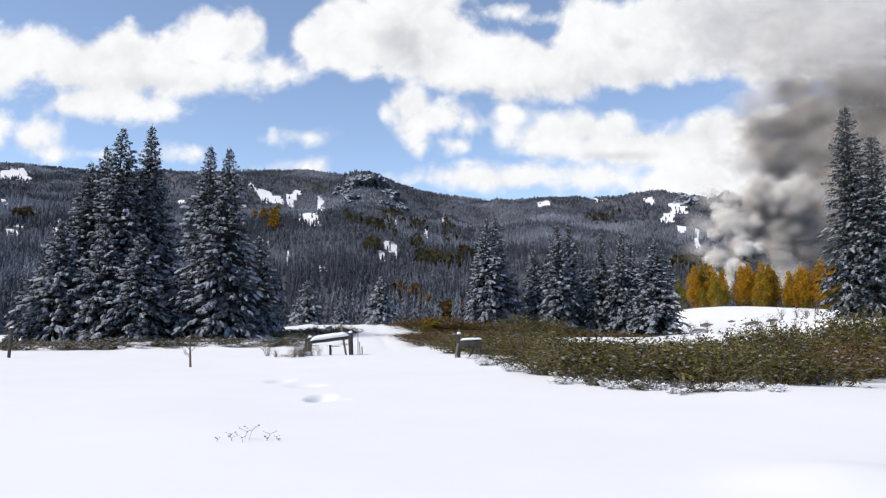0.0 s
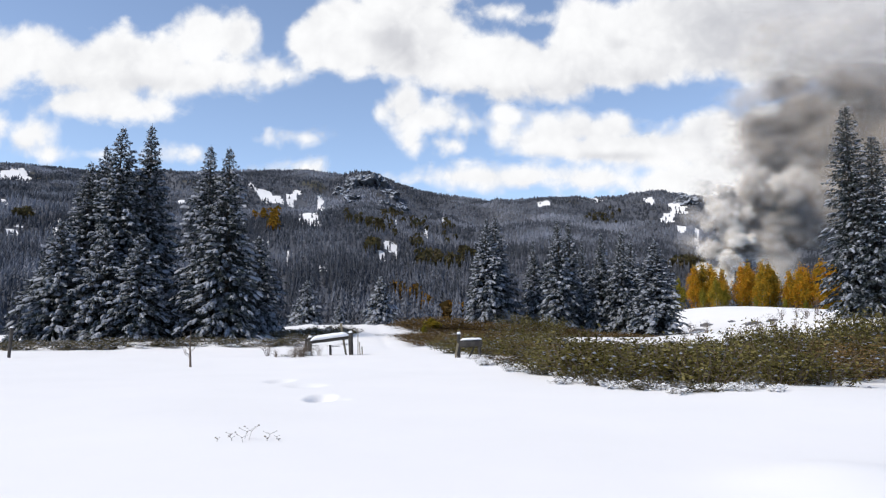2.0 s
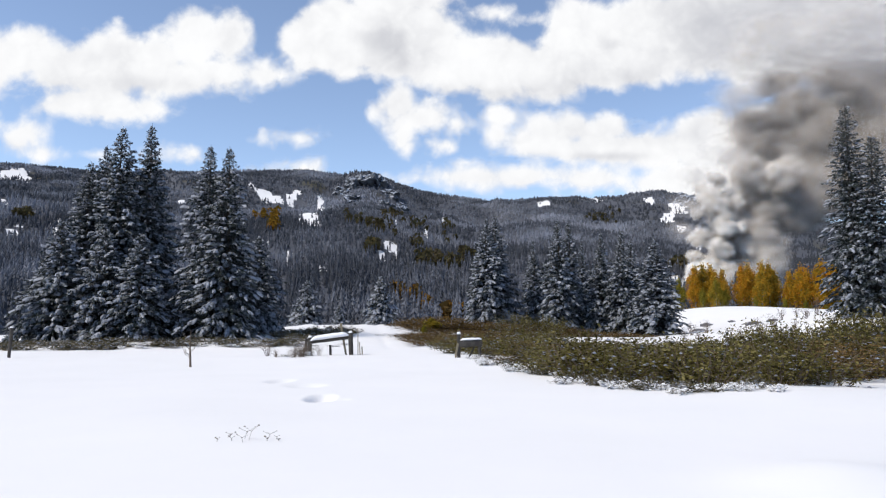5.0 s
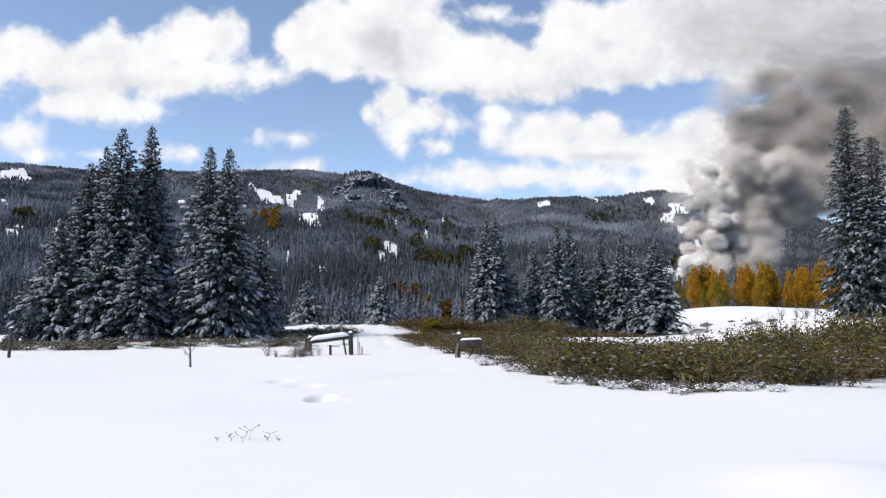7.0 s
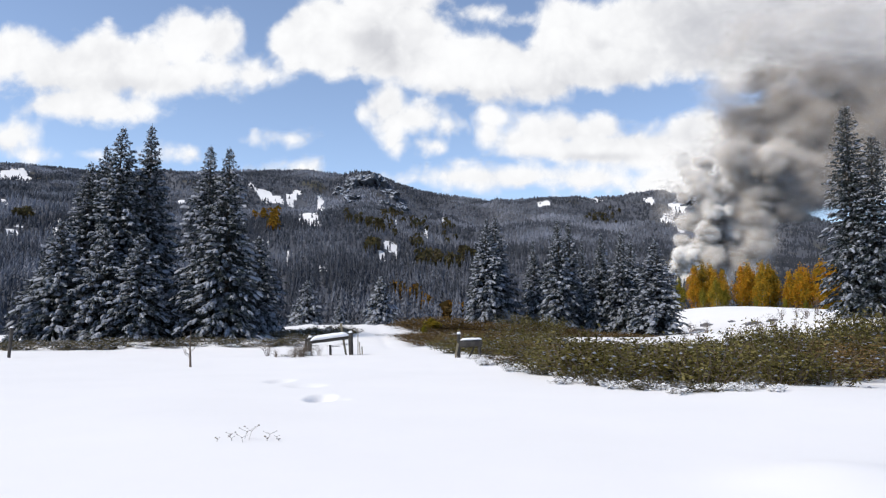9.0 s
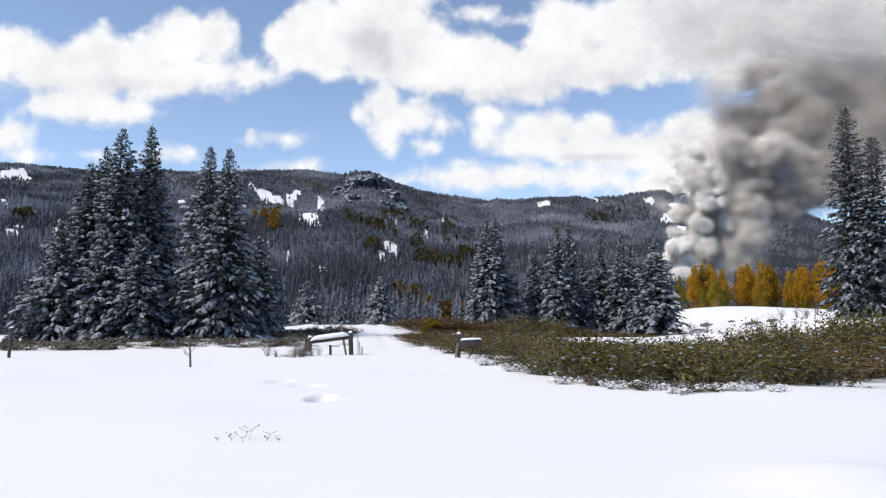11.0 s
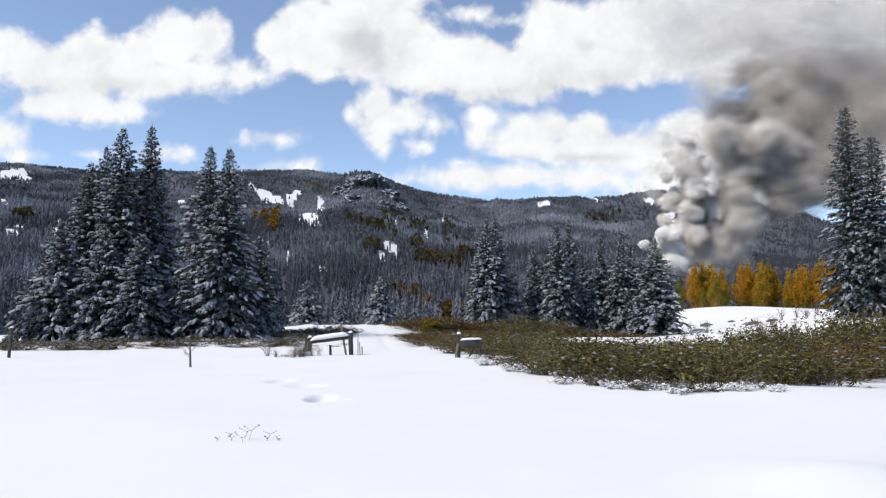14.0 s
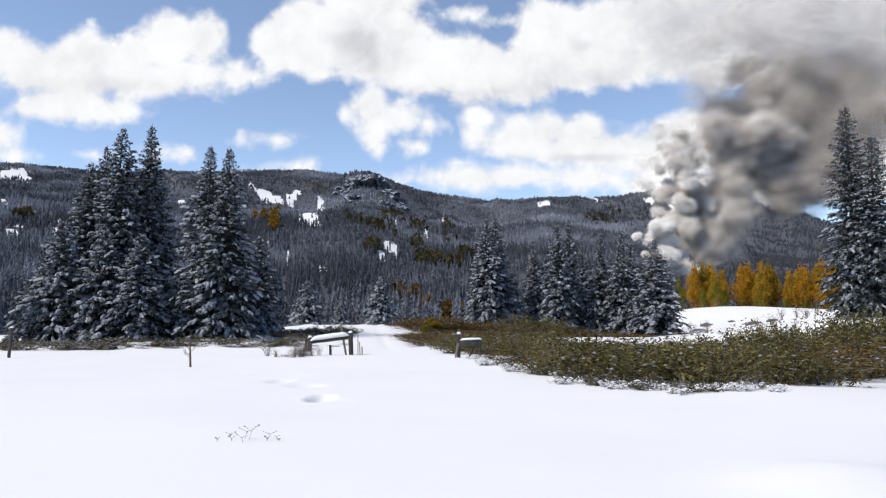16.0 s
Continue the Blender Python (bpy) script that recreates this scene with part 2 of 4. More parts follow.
# ---- the land ----
# Swells of the near meadow: x, y, half-widths in x and y, height.
SWELLS = (
    (-9, 78, 15, 22, 1.5), (-34, 92, 18, 20, 0.5), (12, 92, 14, 14, 0.7), (13, 66, 12, 4, 0.36), (56, 127, 17, 15, 2.7), (46.5, 90, 7, 10, 0.5), (37, 64, 11, 17, 2.6), (50, 100, 18, 20, 3.2), (38, 118, 14, 16, 2.4),
    (4.25, 7.9, 0.95, 0.85, 0.14), (3.5, 7.4, 0.8, 0.7, 0.06), (-3.0, 12, 5, 2.5, 0.06), (4, 11, 5, 2, -0.06), (8, 17, 4, 3, 0.12), (0, 34, 6, 6, 0.15), (-12, 32, 9, 5, 0.1),
)
# Tracks sunk in the snow: x, y, half-widths, depth.
TRACKS = ((-4.5, 20.6, 0.30, 0.7, 0.10), (-3.5, 19.0, 0.42, 0.55, 0.08), (-2.62, 16.0, 0.24, 0.6, 0.22), (-2.2, 15.7, 0.24, 0.24, 0.03))
# The long ridge: its skyline as slope (rise over run) against bearing (x over y).
RIDGE_BEARING = np.array([-0.9, -0.605, -0.53, -0.48, -0.37, -0.27, -0.185, -0.115, -0.08, -0.03, 0.065, 0.135, 0.21, 0.285, 0.345, 0.375, 0.42, 0.60, 0.95])
RIDGE_SLOPE = np.array([0.205, 0.227, 0.221, 0.216, 0.214, 0.217, 0.2175, 0.208, 0.203, 0.188, 0.174, 0.178, 0.174, 0.179, 0.176, 0.168, 0.10, 0.085, 0.10])
# The farther mountain on the other side of the valley.
FAR_BEARING = np.array([0.2, 0.33, 0.39, 0.425, 0.455, 0.475, 0.53, 0.62, 0.9])
FAR_SLOPE = np.array([0.10, 0.155, 0.183, 0.170, 0.158, 0.159, 0.139, 0.115, 0.08])


def land(x, y):
    """The height of the ground."""
    x, y = np.asarray(x, float), np.asarray(y, float)
    r = np.hypot(x, y)
    z = (fbm(x / 9 + 40, y / 9 + 40, 3, 3) - 0.5) * 0.22 * smooth01(r, 3, 20)
    for cx, cy, wx, wy, h in SWELLS:
        z = z + h * np.exp(-((x - cx) / wx) ** 2 - ((y - cy) / wy) ** 2)
    rough_edge = np.exp(-(((y - 53) / 7) ** 2)) * smooth01(-x, 4, 10) + np.exp(-(((y - 77) / 5) ** 2)) * smooth01(-x, 2, 6)
    z = z + (fbm(x / 1.6 + 11, y / 2.2 + 7, 13, 3) - 0.45) * 0.55 * rough_edge
    middle = -3.0 - 0.115 * (y - 50)  # wheel ruts up the track
    for lane in (-0.85, 0.85):
        z = z - 0.06 * np.exp(-(((x - middle - lane) / 0.28) ** 2)) * smooth01(y, 40, 52) * (1 - smooth01(y, 80, 92))
    for cx, cy, wx, wy, h in TRACKS:
        q = ((x - cx) / wx) ** 2 + ((y - cy) / wy) ** 2
        z = z - h * np.exp(-q**1.6) + 0.03 * h * np.exp(-((np.sqrt(q) - 1.5) / 0.35) ** 2)
    ahead = np.where(y > 1, y, 1.0)
    bearing = np.where(y > 1, x / ahead, np.sign(x) * 9)
    slope = np.interp(bearing, RIDGE_BEARING, RIDGE_SLOPE)
    far = np.interp(bearing, FAR_BEARING, FAR_SLOPE)
    run = np.clip((r - 130) / (1250 - 130), 0, 3)
    rough = fbm(x / 260 + 9, y / 260 + 9, 11, 6, 0.55) - 0.5
    gully = np.abs(fbm(x / 150 + 30, y / 420 + 3, 21, 4) - 0.5)
    level = y / np.maximum(r, 1)
    main = (slope - 0.005) * 1250 * level * np.where(run < 1, run**1.3, 1 - 0.55 * smooth01(run, 1, 2))
    main = main + (rough * 70 - gully * 60 + 8) * smooth01(run, 0.05, 0.6) * (1 - smooth01(run, 0.80, 1.0))
    knob = np.exp(-((bearing + 0.104) / 0.035) ** 2 - ((r - 960) / 110) ** 2)
    main = main + 17 * knob
    away = np.clip((r - 1100) / (2600 - 1100), 0, 1.6)
    back = far * 2600 * level * np.where(away < 1, away**1.2, 1 - 0.3 * (away - 1)) + (fbm(x / 300, y / 300, 31, 6, 0.55) - 0.5) * 120 * smooth01(away, 0.1, 0.6) * (1 - smooth01(away, 0.85, 1.0))
    front = smooth01(y / np.maximum(r, 1), 0.2, 0.6)
    hill = np.maximum(main, back) * front + (1 - front) * 90 * smooth01(r, 200, 1500)
    return z * (1 - smooth01(r, 160, 240)) + hill


def height(x, y):
    return float(land(np.array([x]), np.array([y]))[0])


# Bare snow slopes on the hill: bearing, distance, half-widths (in bearing and metres).
CLEARINGS = (
    (-0.2635, 914, 0.0069, 20), (-0.2477, 886, 0.0100, 15), (-0.2296, 873, 0.0092, 13), (-0.2087, 883, 0.0069, 16), (-0.2011, 907, 0.0061, 14), (-0.1850, 570, 0.0150, 70), (-0.1756, 535, 0.0085, 75),
    (-0.1689, 828, 0.0038, 99), (-0.0724, 416, 0.0084, 34), (-0.0839, 359, 0.0038, 25), (-0.0647, 380, 0.0038, 26), (-0.1153, 545, 0.0061, 26), (-0.2109, 353, 0.0038, 10), (-0.2121, 315, 0.0023, 24),
    (-0.2382, 398, 0.0038, 10), (-0.1758, 284, 0.0023, 8), (-0.1644, 306, 0.0046, 19), (0.0008, 723, 0.0023, 86), (0.0894, 489, 0.0061, 38), (0.0238, 334, 0.0038, 8), (0.1403, 989, 0.0077, 9),
    (0.1558, 959, 0.0054, 9), (0.2024, 1093, 0.0138, 71), (0.3224, 944, 0.0169, 25), (0.3064, 906, 0.0092, 28), (0.3267, 688, 0.0054, 19), (0.3482, 628, 0.0046, 75), (0.2838, 981, 0.0061, 23),
    (-0.5872, 1027, 0.0153, 43), (-0.5984, 996, 0.0138, 30), (-0.5749, 973, 0.0084, 46), (-0.6041, 579, 0.0061, 8), (-0.5899, 475, 0.0138, 9), (-0.5788, 496, 0.0084, 10), (-0.5288, 512, 0.0153, 14),
    (-0.5042, 524, 0.0130, 8), (-0.5283, 481, 0.0031, 18), (-0.3596, 803, 0.0069, 46), (-0.0649, 564, 0.0031, 56), (-0.0224, 542, 0.0023, 28))


def openness(x, y):
    """1 in the bare snow of the meadow and of the clearings, 0 in the woods."""
    x, y = np.asarray(x, float), np.asarray(y, float)
    r = np.hypot(x, y)
    bearing = x / np.maximum(y, 1)
    bare = 1 - smooth01(r + (fbm(x / 40, y / 40, 51, 3) - 0.5) * 50, 118, 150)
    wobble = (fbm(x / 18 + 3, y / 60 + 8, 41, 3) - 0.5) * 2
    for b, d, wb, wd in CLEARINGS:
        q = ((bearing - b) / wb) ** 2 + ((r - d) / wd) ** 2
        bare = np.maximum(bare, smooth01(1.2 - q + wobble * 1.6, 0.2, 0.6))
    return bare


def build_ground():
    """One sheet from the camera's feet to the horizon, finer ahead and near."""
    ahead = np.linspace(-45, 45, 380)
    turn = np.radians(np.concatenate([np.linspace(-180, -46, 40)[:-1], ahead, np.linspace(46, 180, 40)[1:]]))
    near = 2.2 * 1.0105 ** np.arange(280)
    away = near[-1] * 1.022 ** np.arange(1, 241)
    reach = np.concatenate([[0.002, 0.5, 1.1, 1.65], near, away[away < 4700], [4800]])
    a, r = np.meshgrid(turn, reach)
    x, y = np.sin(a) * r, np.cos(a) * r - 0.3 * np.clip(1 - r / 1.1, 0, 1)
    z = land(x, y)
    rows, cols = x.shape
    i, j = np.meshgrid(np.arange(rows - 1), np.arange(cols - 1), indexing="ij")
    k = (i * cols + j).ravel()
    faces = np.stack([k, k + 1, k + cols + 1, k + cols], 1)[:, ::-1]
    verts = np.stack([x, y, z], -1).reshape(-1, 3)
    ob = part("ground", verts, faces, GROUND, smooth=True)
    wooded = ob.data.attributes.new("wooded", "FLOAT", "POINT")
    wooded.data.foreach_set("value", (1 - openness(x, y)).ravel().astype(np.float32))
    return tagged(ob, "snow-covered meadow rising to wooded, snow-dusted mountain slopes", "ground", kind="structure")


build_ground()


# ---- clouds ----
def build_clouds(name, label, distance, blobs, greys, width, low, high):
    """A bank of cloud, far behind the ridge. blobs: x, z, half-widths, strength, in metres on a sheet at that distance."""
    xs = np.linspace(width[0], width[1], 260)
    zs = np.linspace(low, high, 130)
    x, z = np.meshgrid(xs, zs)
    wx = x + (fbm(x / 300 + 20, z / 300 + 20, 61, 4) - 0.5) * 120
    wz = z + (fbm(x / 300 + 50, z / 300 + 70, 71, 4) - 0.5) * 90
    total = np.zeros(x.shape)
    for bx, bz, ax, az, s in blobs:
        q = np.sqrt(((wx - bx) / ax) ** 2 + ((wz - bz) / az) ** 2)
        edge = np.clip((1 - q) * min(ax, az) / 150, -2.0, 0.7 * s)
        total = total + np.exp(edge / 0.12)
    cover = np.log(total + 1e-6) * 0.12
    # greys: shaded undersides painted as patches, set apart from the cover
    thick = np.zeros(x.shape)
    for bx, bz, ax, az, s in greys:
        thick = thick + s * np.exp(-(((x - bx) / ax) ** 2) - ((z - bz) / az) ** 2)
    y = distance - (x / distance) ** 2 * 300
    rows, cols = x.shape
    i, j = np.meshgrid(np.arange(rows - 1), np.arange(cols - 1), indexing="ij")
    k = (i * cols + j).ravel()
    ob = part(name, np.stack([x, y, z], -1).reshape(-1, 3), np.stack([k, k + 1, k + cols + 1, k + cols], 1), VAPOUR, smooth=True)
    for key, values in (("cover", np.clip(cover, -0.9, 0.8)), ("thick", thick)):
        ob.data.attributes.new(key, "FLOAT", "POINT").data.foreach_set("value", values.ravel().astype(np.float32))
    return tagged(ob, label, "clouds", kind="structure")


CLOUDS = (
    (build_clouds("cloud_bank", "bright white cumulus bank over the spruces", 4400, ((-2598, 1625, 242, 161, 1), (-2852, 1564, 269, 236, 1), (-2414, 1542, 168, 141, 0.9), (-2234, 1565, 236, 141, 1), (-2003, 1588, 303, 209, 1), (-2001, 1759, 80, 87, 0.9),
        (-1820, 1610, 236, 185, 1), (-1571, 1739, 195, 195, 1), (-1366, 1736, 141, 209, 1), (-1394, 1528, 303, 121, 1), (-1664, 1506, 337, 128, 1), (-1154, 1525, 155, 80, 0.8),
        (-2222, 1319, 269, 101, 1), (-1990, 1289, 202, 74, 0.8), (-2417, 1298, 87, 53, 0.7), (-1808, 1310, 121, 47, 0.6), (-2553, 1122, 141, 94, 1), (-2428, 1015, 121, 33, 0.5),
        (-2890, 1149, 202, 134, 1)),
        ((-2228, 1424, 236, 74, 0.35), (-2382, 1561, 74, 101, 0.3), (-1662, 1453, 404, 47, 0.2), (-2565, 1053, 134, 40, 0.25)), (-3900, -700), 900, 2500), -14.6, -0.9),
    (build_clouds("cloud_deck", "broad white cumulus deck with grey undersides", 4650, ((-897, 1819, 206, 199, 1), (-678, 1890, 320, 277, 1), (-309, 1854, 391, 306, 1), (-349, 2278, 427, 285, 1), (-822, 1691, 270, 99, 1), (58, 1683, 463, 213, 1),
        (352, 1656, 320, 220, 1), (645, 1624, 320, 206, 1), (977, 1811, 427, 306, 1), (835, 2050, 213, 128, 0.7), (1157, 1695, 391, 171, 1), (1344, 1882, 463, 299, 1),
        (1708, 1952, 463, 320, 1), (2063, 1869, 534, 356, 1), (2590, 1855, 570, 391, 1), (3096, 1690, 570, 570, 1), (318, 2046, 92, 42, 0.35), (502, 1987, 106, 49, 0.35),
        (1518, 1653, 213, 85, 0.8)),
        ((-412, 1846, 185, 149, 0.65), (-345, 1682, 249, 92, 0.35), (424, 1467, 427, 85, 0.45), (-87, 1494, 213, 71, 0.3), (1082, 1583, 391, 92, 0.3), (1050, 1810, 92, 49, 0.3),
        (1705, 1876, 391, 249, 0.5), (2242, 1902, 712, 391, 0.55), (2768, 1924, 570, 427, 0.6)), (-1700, 4300), 1200, 2700), -17.2, -1.0),
    (build_clouds("cloud_tufts", "torn white cloud tufts below the deck", 4550, ((-335, 1370, 146, 174, 1), (-443, 1369, 83, 111, 0.9), (-222, 1525, 146, 69, 0.6), (-157, 1315, 202, 111, 1), (21, 1268, 111, 76, 0.8), (-298, 1151, 55, 76, 0.7),
        (-49, 1122, 62, 45, 0.6)),
        (), (-900, 500), 1000, 1900), -16.0, -0.5),
    (build_clouds("cloud_line", "bright cumulus line above the ridge", 4500, ((338, 1290, 117, 68, 1), (295, 1181, 82, 82, 0.9), (760, 1216, 200, 103, 1), (619, 1202, 144, 96, 1), (478, 1123, 193, 89, 0.9), (1005, 1228, 158, 103, 1),
        (932, 1100, 448, 110, 1), (1279, 1079, 379, 144, 1), (1559, 1194, 193, 137, 1), (1657, 1057, 344, 206, 1), (2066, 1087, 413, 275, 1), (2632, 1078, 517, 379, 1),
        (-954, 1160, 131, 41, 0.75), (-1059, 1149, 82, 27, 0.6)),
        ((983, 1035, 241, 31, 0.55), (1620, 980, 206, 34, 0.3), (547, 1048, 137, 34, 0.3), (1385, 1167, 206, 41, 0.15), (2304, 1154, 517, 310, 0.4)), (-1400, 4200), 750, 1800), -12.4, -0.8),
    (build_clouds("cloud_fringe", "low bright cloud fringe behind the ridge", 4420, ((-82, 880, 155, 27, 0.8), (158, 887, 257, 67, 1), (501, 879, 338, 88, 1), (911, 870, 406, 94, 1), (1352, 867, 406, 108, 1), (1753, 829, 508, 135, 1),
        (124, 971, 60, 20, 0.6), (-1546, 1018, 81, 54, 0.9), (-1654, 1038, 60, 33, 0.7), (-838, 968, 94, 33, 0.7), (-1008, 946, 81, 20, 0.5), (-2086, 1015, 67, 27, 0.3)),
        (), (-2500, 3200), 600, 1350), -3.5, 0.0),
)


# ---- conifers ----
def spruce(H, R, seed, droop=1.0, snowy=1.0, narrow=0.85, clod=1.0, label=""):
    """A spruce with whorled, drooping branches, each with sprays of needles and pads of snow."""
    rng = np.random.RandomState(seed)
    thing = new("spruce")
    bend = [(0, 0, 0), (rng.uniform(-0.1, 0.1), rng.uniform(-0.1, 0.1), H * 0.4), (rng.uniform(-0.12, 0.12), rng.uniform(-0.12, 0.12), H * 0.75), (0, 0, H)]
    v, f = tube([(0, 0, -0.4)] + bend, (0.02 * H, 0.016 * H, 0.010 * H, 0.005 * H, 0.012), 7)
    n = int(H * 26)
    h = H * (0.025 + 0.955 * (np.arange(n) + rng.rand(n)) / n) ** 0.92
    rel = h / H
    az = np.arange(n) * 2.39996 + rng.normal(0, 0.35, n)
    lobes = 1 + 0.16 * np.sin(az * 2 + seed) * np.sin(rel * 9 + seed)
    L = (R * (1 - rel) ** narrow * rng.uniform(0.62, 1.12, n) * lobes + 0.07) * np.where(rel < 0.07, 0.75, 1.0)
    sag = droop * (0.62 - 0.75 * rel) * rng.uniform(0.7, 1.3, n)
    out = np.stack([np.cos(az), np.sin(az), np.zeros(n)], 1)
    side = np.stack([-np.sin(az), np.cos(az), np.zeros(n)], 1)

    def spine(i, s):
        p = out[i] * (L[i] * s)[:, None]
        p[:, 2] = h[i] + L[i] * (0.16 * s - sag[i] * s * s + 0.22 * np.maximum(s - 0.75, 0))
        return p

    # limbs
    keep = np.arange(0, n, 3)
    limbs = Pile()
    limbs.put(v, [q for q in f if len(q) == 4])
    for s0, s1, w0, w1 in ((0, 0.5, 0.03, 0.018), (0.5, 0.95, 0.018, 0.005)):
        a, b = spine(keep, np.full(len(keep), s0)), spine(keep, np.full(len(keep), s1))
        block = np.stack([a + side[keep] * w0, a - side[keep] * w0, b - side[keep] * w1, b + side[keep] * w1, a + [0, 0, w0 * 1.5], b + [0, 0, w1 * 1.5]], 1)
        limbs.many(block, [(0, 3, 5, 4), (1, 4, 5, 2), (0, 1, 2, 3)])
    part("trunk", *limbs.done(), BARK, thing)
    # sprays of needles
    m = np.maximum((L * 11).astype(int), 4) + 3
    i = np.repeat(np.arange(n), m)
    k = len(i)
    s = np.clip(rng.rand(k) ** 0.75, 0.08, 1.0)
    root = spine(i, s)
    way = out[i] * rng.uniform(0.35, 1.0, (k, 1)) + side[i] * rng.uniform(-1.1, 1.1, (k, 1)) + np.array([0, 0, 1.0]) * rng.uniform(-0.75, 0.12, (k, 1))
    way /= np.linalg.norm(way, axis=1, keepdims=True)
    size = rng.uniform(0.22, 0.5, k) * (0.42 + 0.40 * np.minimum(L[i], 2.2)) * (1.1 - 0.45 * s)
    wide = np.cross(way, rng.normal(0, 0.5, (k, 3)) + [0, 0, 1])
    wide *= (size * rng.uniform(0.13, 0.24, k) / np.maximum(np.linalg.norm(wide, axis=1), 1e-6))[:, None]
    tip = root + way * size[:, None] - np.array([0, 0, 1.0]) * (size * 0.15)[:, None]
    mid = root + way * (size * 0.45)[:, None] + np.array([0, 0, 0.03])
    sprays = Pile()
    sprays.many(np.stack([root, mid + wide, tip, mid - wide], 1), [(0, 1, 2, 3)])
    tagged(part("foliage", *sprays.done(), NEEDLES, thing), kind="stuff")
    # pads of snow along the upper sides
    m = np.maximum((L * 2.1 * snowy).astype(int), 1)
    i = np.repeat(np.arange(n), m)
    i = i[rng.rand(len(i)) < 0.82 * min(snowy, 1.1)]
    k = len(i)
    s0 = rng.uniform(0.25, 0.88, k)
    length = rng.uniform(0.24, 0.62, k) / np.maximum(L[i], 0.8) * (0.5 + 0.25 * np.minimum(L[i], 2))
    skew = rng.uniform(-0.9, 0.9, k) * (0.25 + 0.3 * s0) * np.minimum(L[i], 1.6)
    w = clod * rng.uniform(0.08, 0.21, k) * (0.6 + 0.3 * np.minimum(L[i], 2))
    hang = rng.uniform(0.05, 0.4, k)
    rows = []
    for u, wide in ((0.0, 0.35), (0.3, 1.0), (0.7, 0.9), (1.0, 0.25)):
        p = spine(i, np.minimum(s0 + length * u, 1.12)) + side[i] * (skew * (0.4 + u * 0.6))[:, None]
        lift = 0.035 + 0.03 * rng.rand(k)
        for c, dz in ((-1, -0.55), (-0.5, 0.5), (0.5, 0.5), (1, -0.55)):
            q = p + side[i] * (w * wide * c * rng.uniform(0.8, 1.2, k))[:, None]
            q[:, 2] += lift + dz * w * (0.5 + 0.5 * wide) - hang * u * u * length * L[i]
            rows.append(q)
    grid = [(r * 4 + c, r * 4 + c + 1, r * 4 + c + 5, r * 4 + c + 4) for r in range(3) for c in range(3)] + [(0, 3, 15, 12), (0, 1, 2, 3), (12, 15, 14, 13)]
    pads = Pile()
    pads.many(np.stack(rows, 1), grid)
    tagged(part("bough_snow", *pads.done(), SHADED_PAD_SNOW, thing, "white snow lying on the branches", smooth=True), kind="stuff")
    return tagged(thing, label, "spruce")


def placed(x, y, s=(1, 1, 1), turn=0.0, sink=0.0):
    return Matrix.LocRotScale((x, y, height(x, y) - sink), Euler((0, 0, radians(turn))), Vector(s))


def grow(spec, group, label):
    """spec: a model tree and its height and reach, then x, y, height, reach, turn of each."""
    model, H, R, spots = spec
    first = True
    for x, y, hh, rr, turn in spots:
        m = placed(x, y, (rr / R, rr / R, hh / H), turn, 0.15)
        ob = model if first else copy_thing(model, m)
        if first:
            model.matrix_basis = m
            first = False
        tagged(ob, label, group=group)


TALL_ONE = spruce(17.6, 4.4, 1, 1.0, 0.95, 0.88)
TALL_TWO = spruce(15.5, 4.0, 2, 1.0, 0.95, 0.88)
BROAD = spruce(9.0, 3.5, 3, 1.0, 1.15)
SLIM = spruce(17.8, 2.8, 4, 1.1, 0.9, 0.62, 0.68)
MIDDLE_ONE = spruce(13.0, 3.5, 5, 1.0, 1.3, 0.95)
MIDDLE_TWO = spruce(12.8, 3.2, 6, 1.0, 1.0, 0.95)
YOUNG = spruce(6.0, 2.4, 7, 0.9, 1.7, 0.85, 1.25)

grow((TALL_ONE, 17.6, 4.5, ((-26.6, 60, 18.0, 4.6, 0), (-25.0, 62, 18.25, 4.4, 100), (-29.7, 64, 17.0, 4.2, 220), (-30.1, 62, 15.2, 4.6, 310))), "spruces by the fence", "tall dark spruce dusted with snow beside the meadow")
grow((TALL_TWO, 15.5, 4.1, ((-18.6, 58, 15.7, 4.2, 0), (-16.5, 56, 14.85, 4.0, 140))), "spruces by the fence", "tall dark spruce dusted with snow beside the meadow")
grow((BROAD, 9.0, 3.5, ((-29.6, 57, 9.8, 4.0, 0), (-32.6, 61, 7.4, 3.2, 70), (-22.6, 55, 7.6, 3.2, 160), (-15.8, 63, 7.8, 3.0, 250), (-26.0, 56.5, 8.2, 3.4, 300))), "spruces by the fence", "broad snow-laden spruce at the meadow's edge")
grow((SLIM, 17.8, 2.8, ((33.5, 60, 17.8, 2.9, 0), (34.7, 58.5, 14.9, 2.7, 130))), "spruces on the knoll", "slim tall spruce with snow on its branches, on the knoll")
grow((MIDDLE_ONE, 13.0, 3.5, ((5.2, 88, 13.6, 3.9, 0), (6.5, 91, 13.7, 3.8, 120), (22.5, 78, 10.0, 3.7, 200))), "spruces beyond the bushes", "snow-laden spruce beyond the willow bushes")
grow((MIDDLE_TWO, 12.8, 3.2, ((11.7, 95, 11.9, 2.7, 0), (13.1, 84, 14.0, 3.9, 40), (14.9, 87, 14.1, 3.8, 80), (18.5, 86, 12.8, 3.5, 160), (20.4, 84, 12.8, 3.6, 230), (22.5, 88, 12.2, 3.3, 270), (18.3, 97, 12.9, 3.0, 300))), "spruces beyond the bushes", "dark spruce dusted with snow beyond the willow bushes")
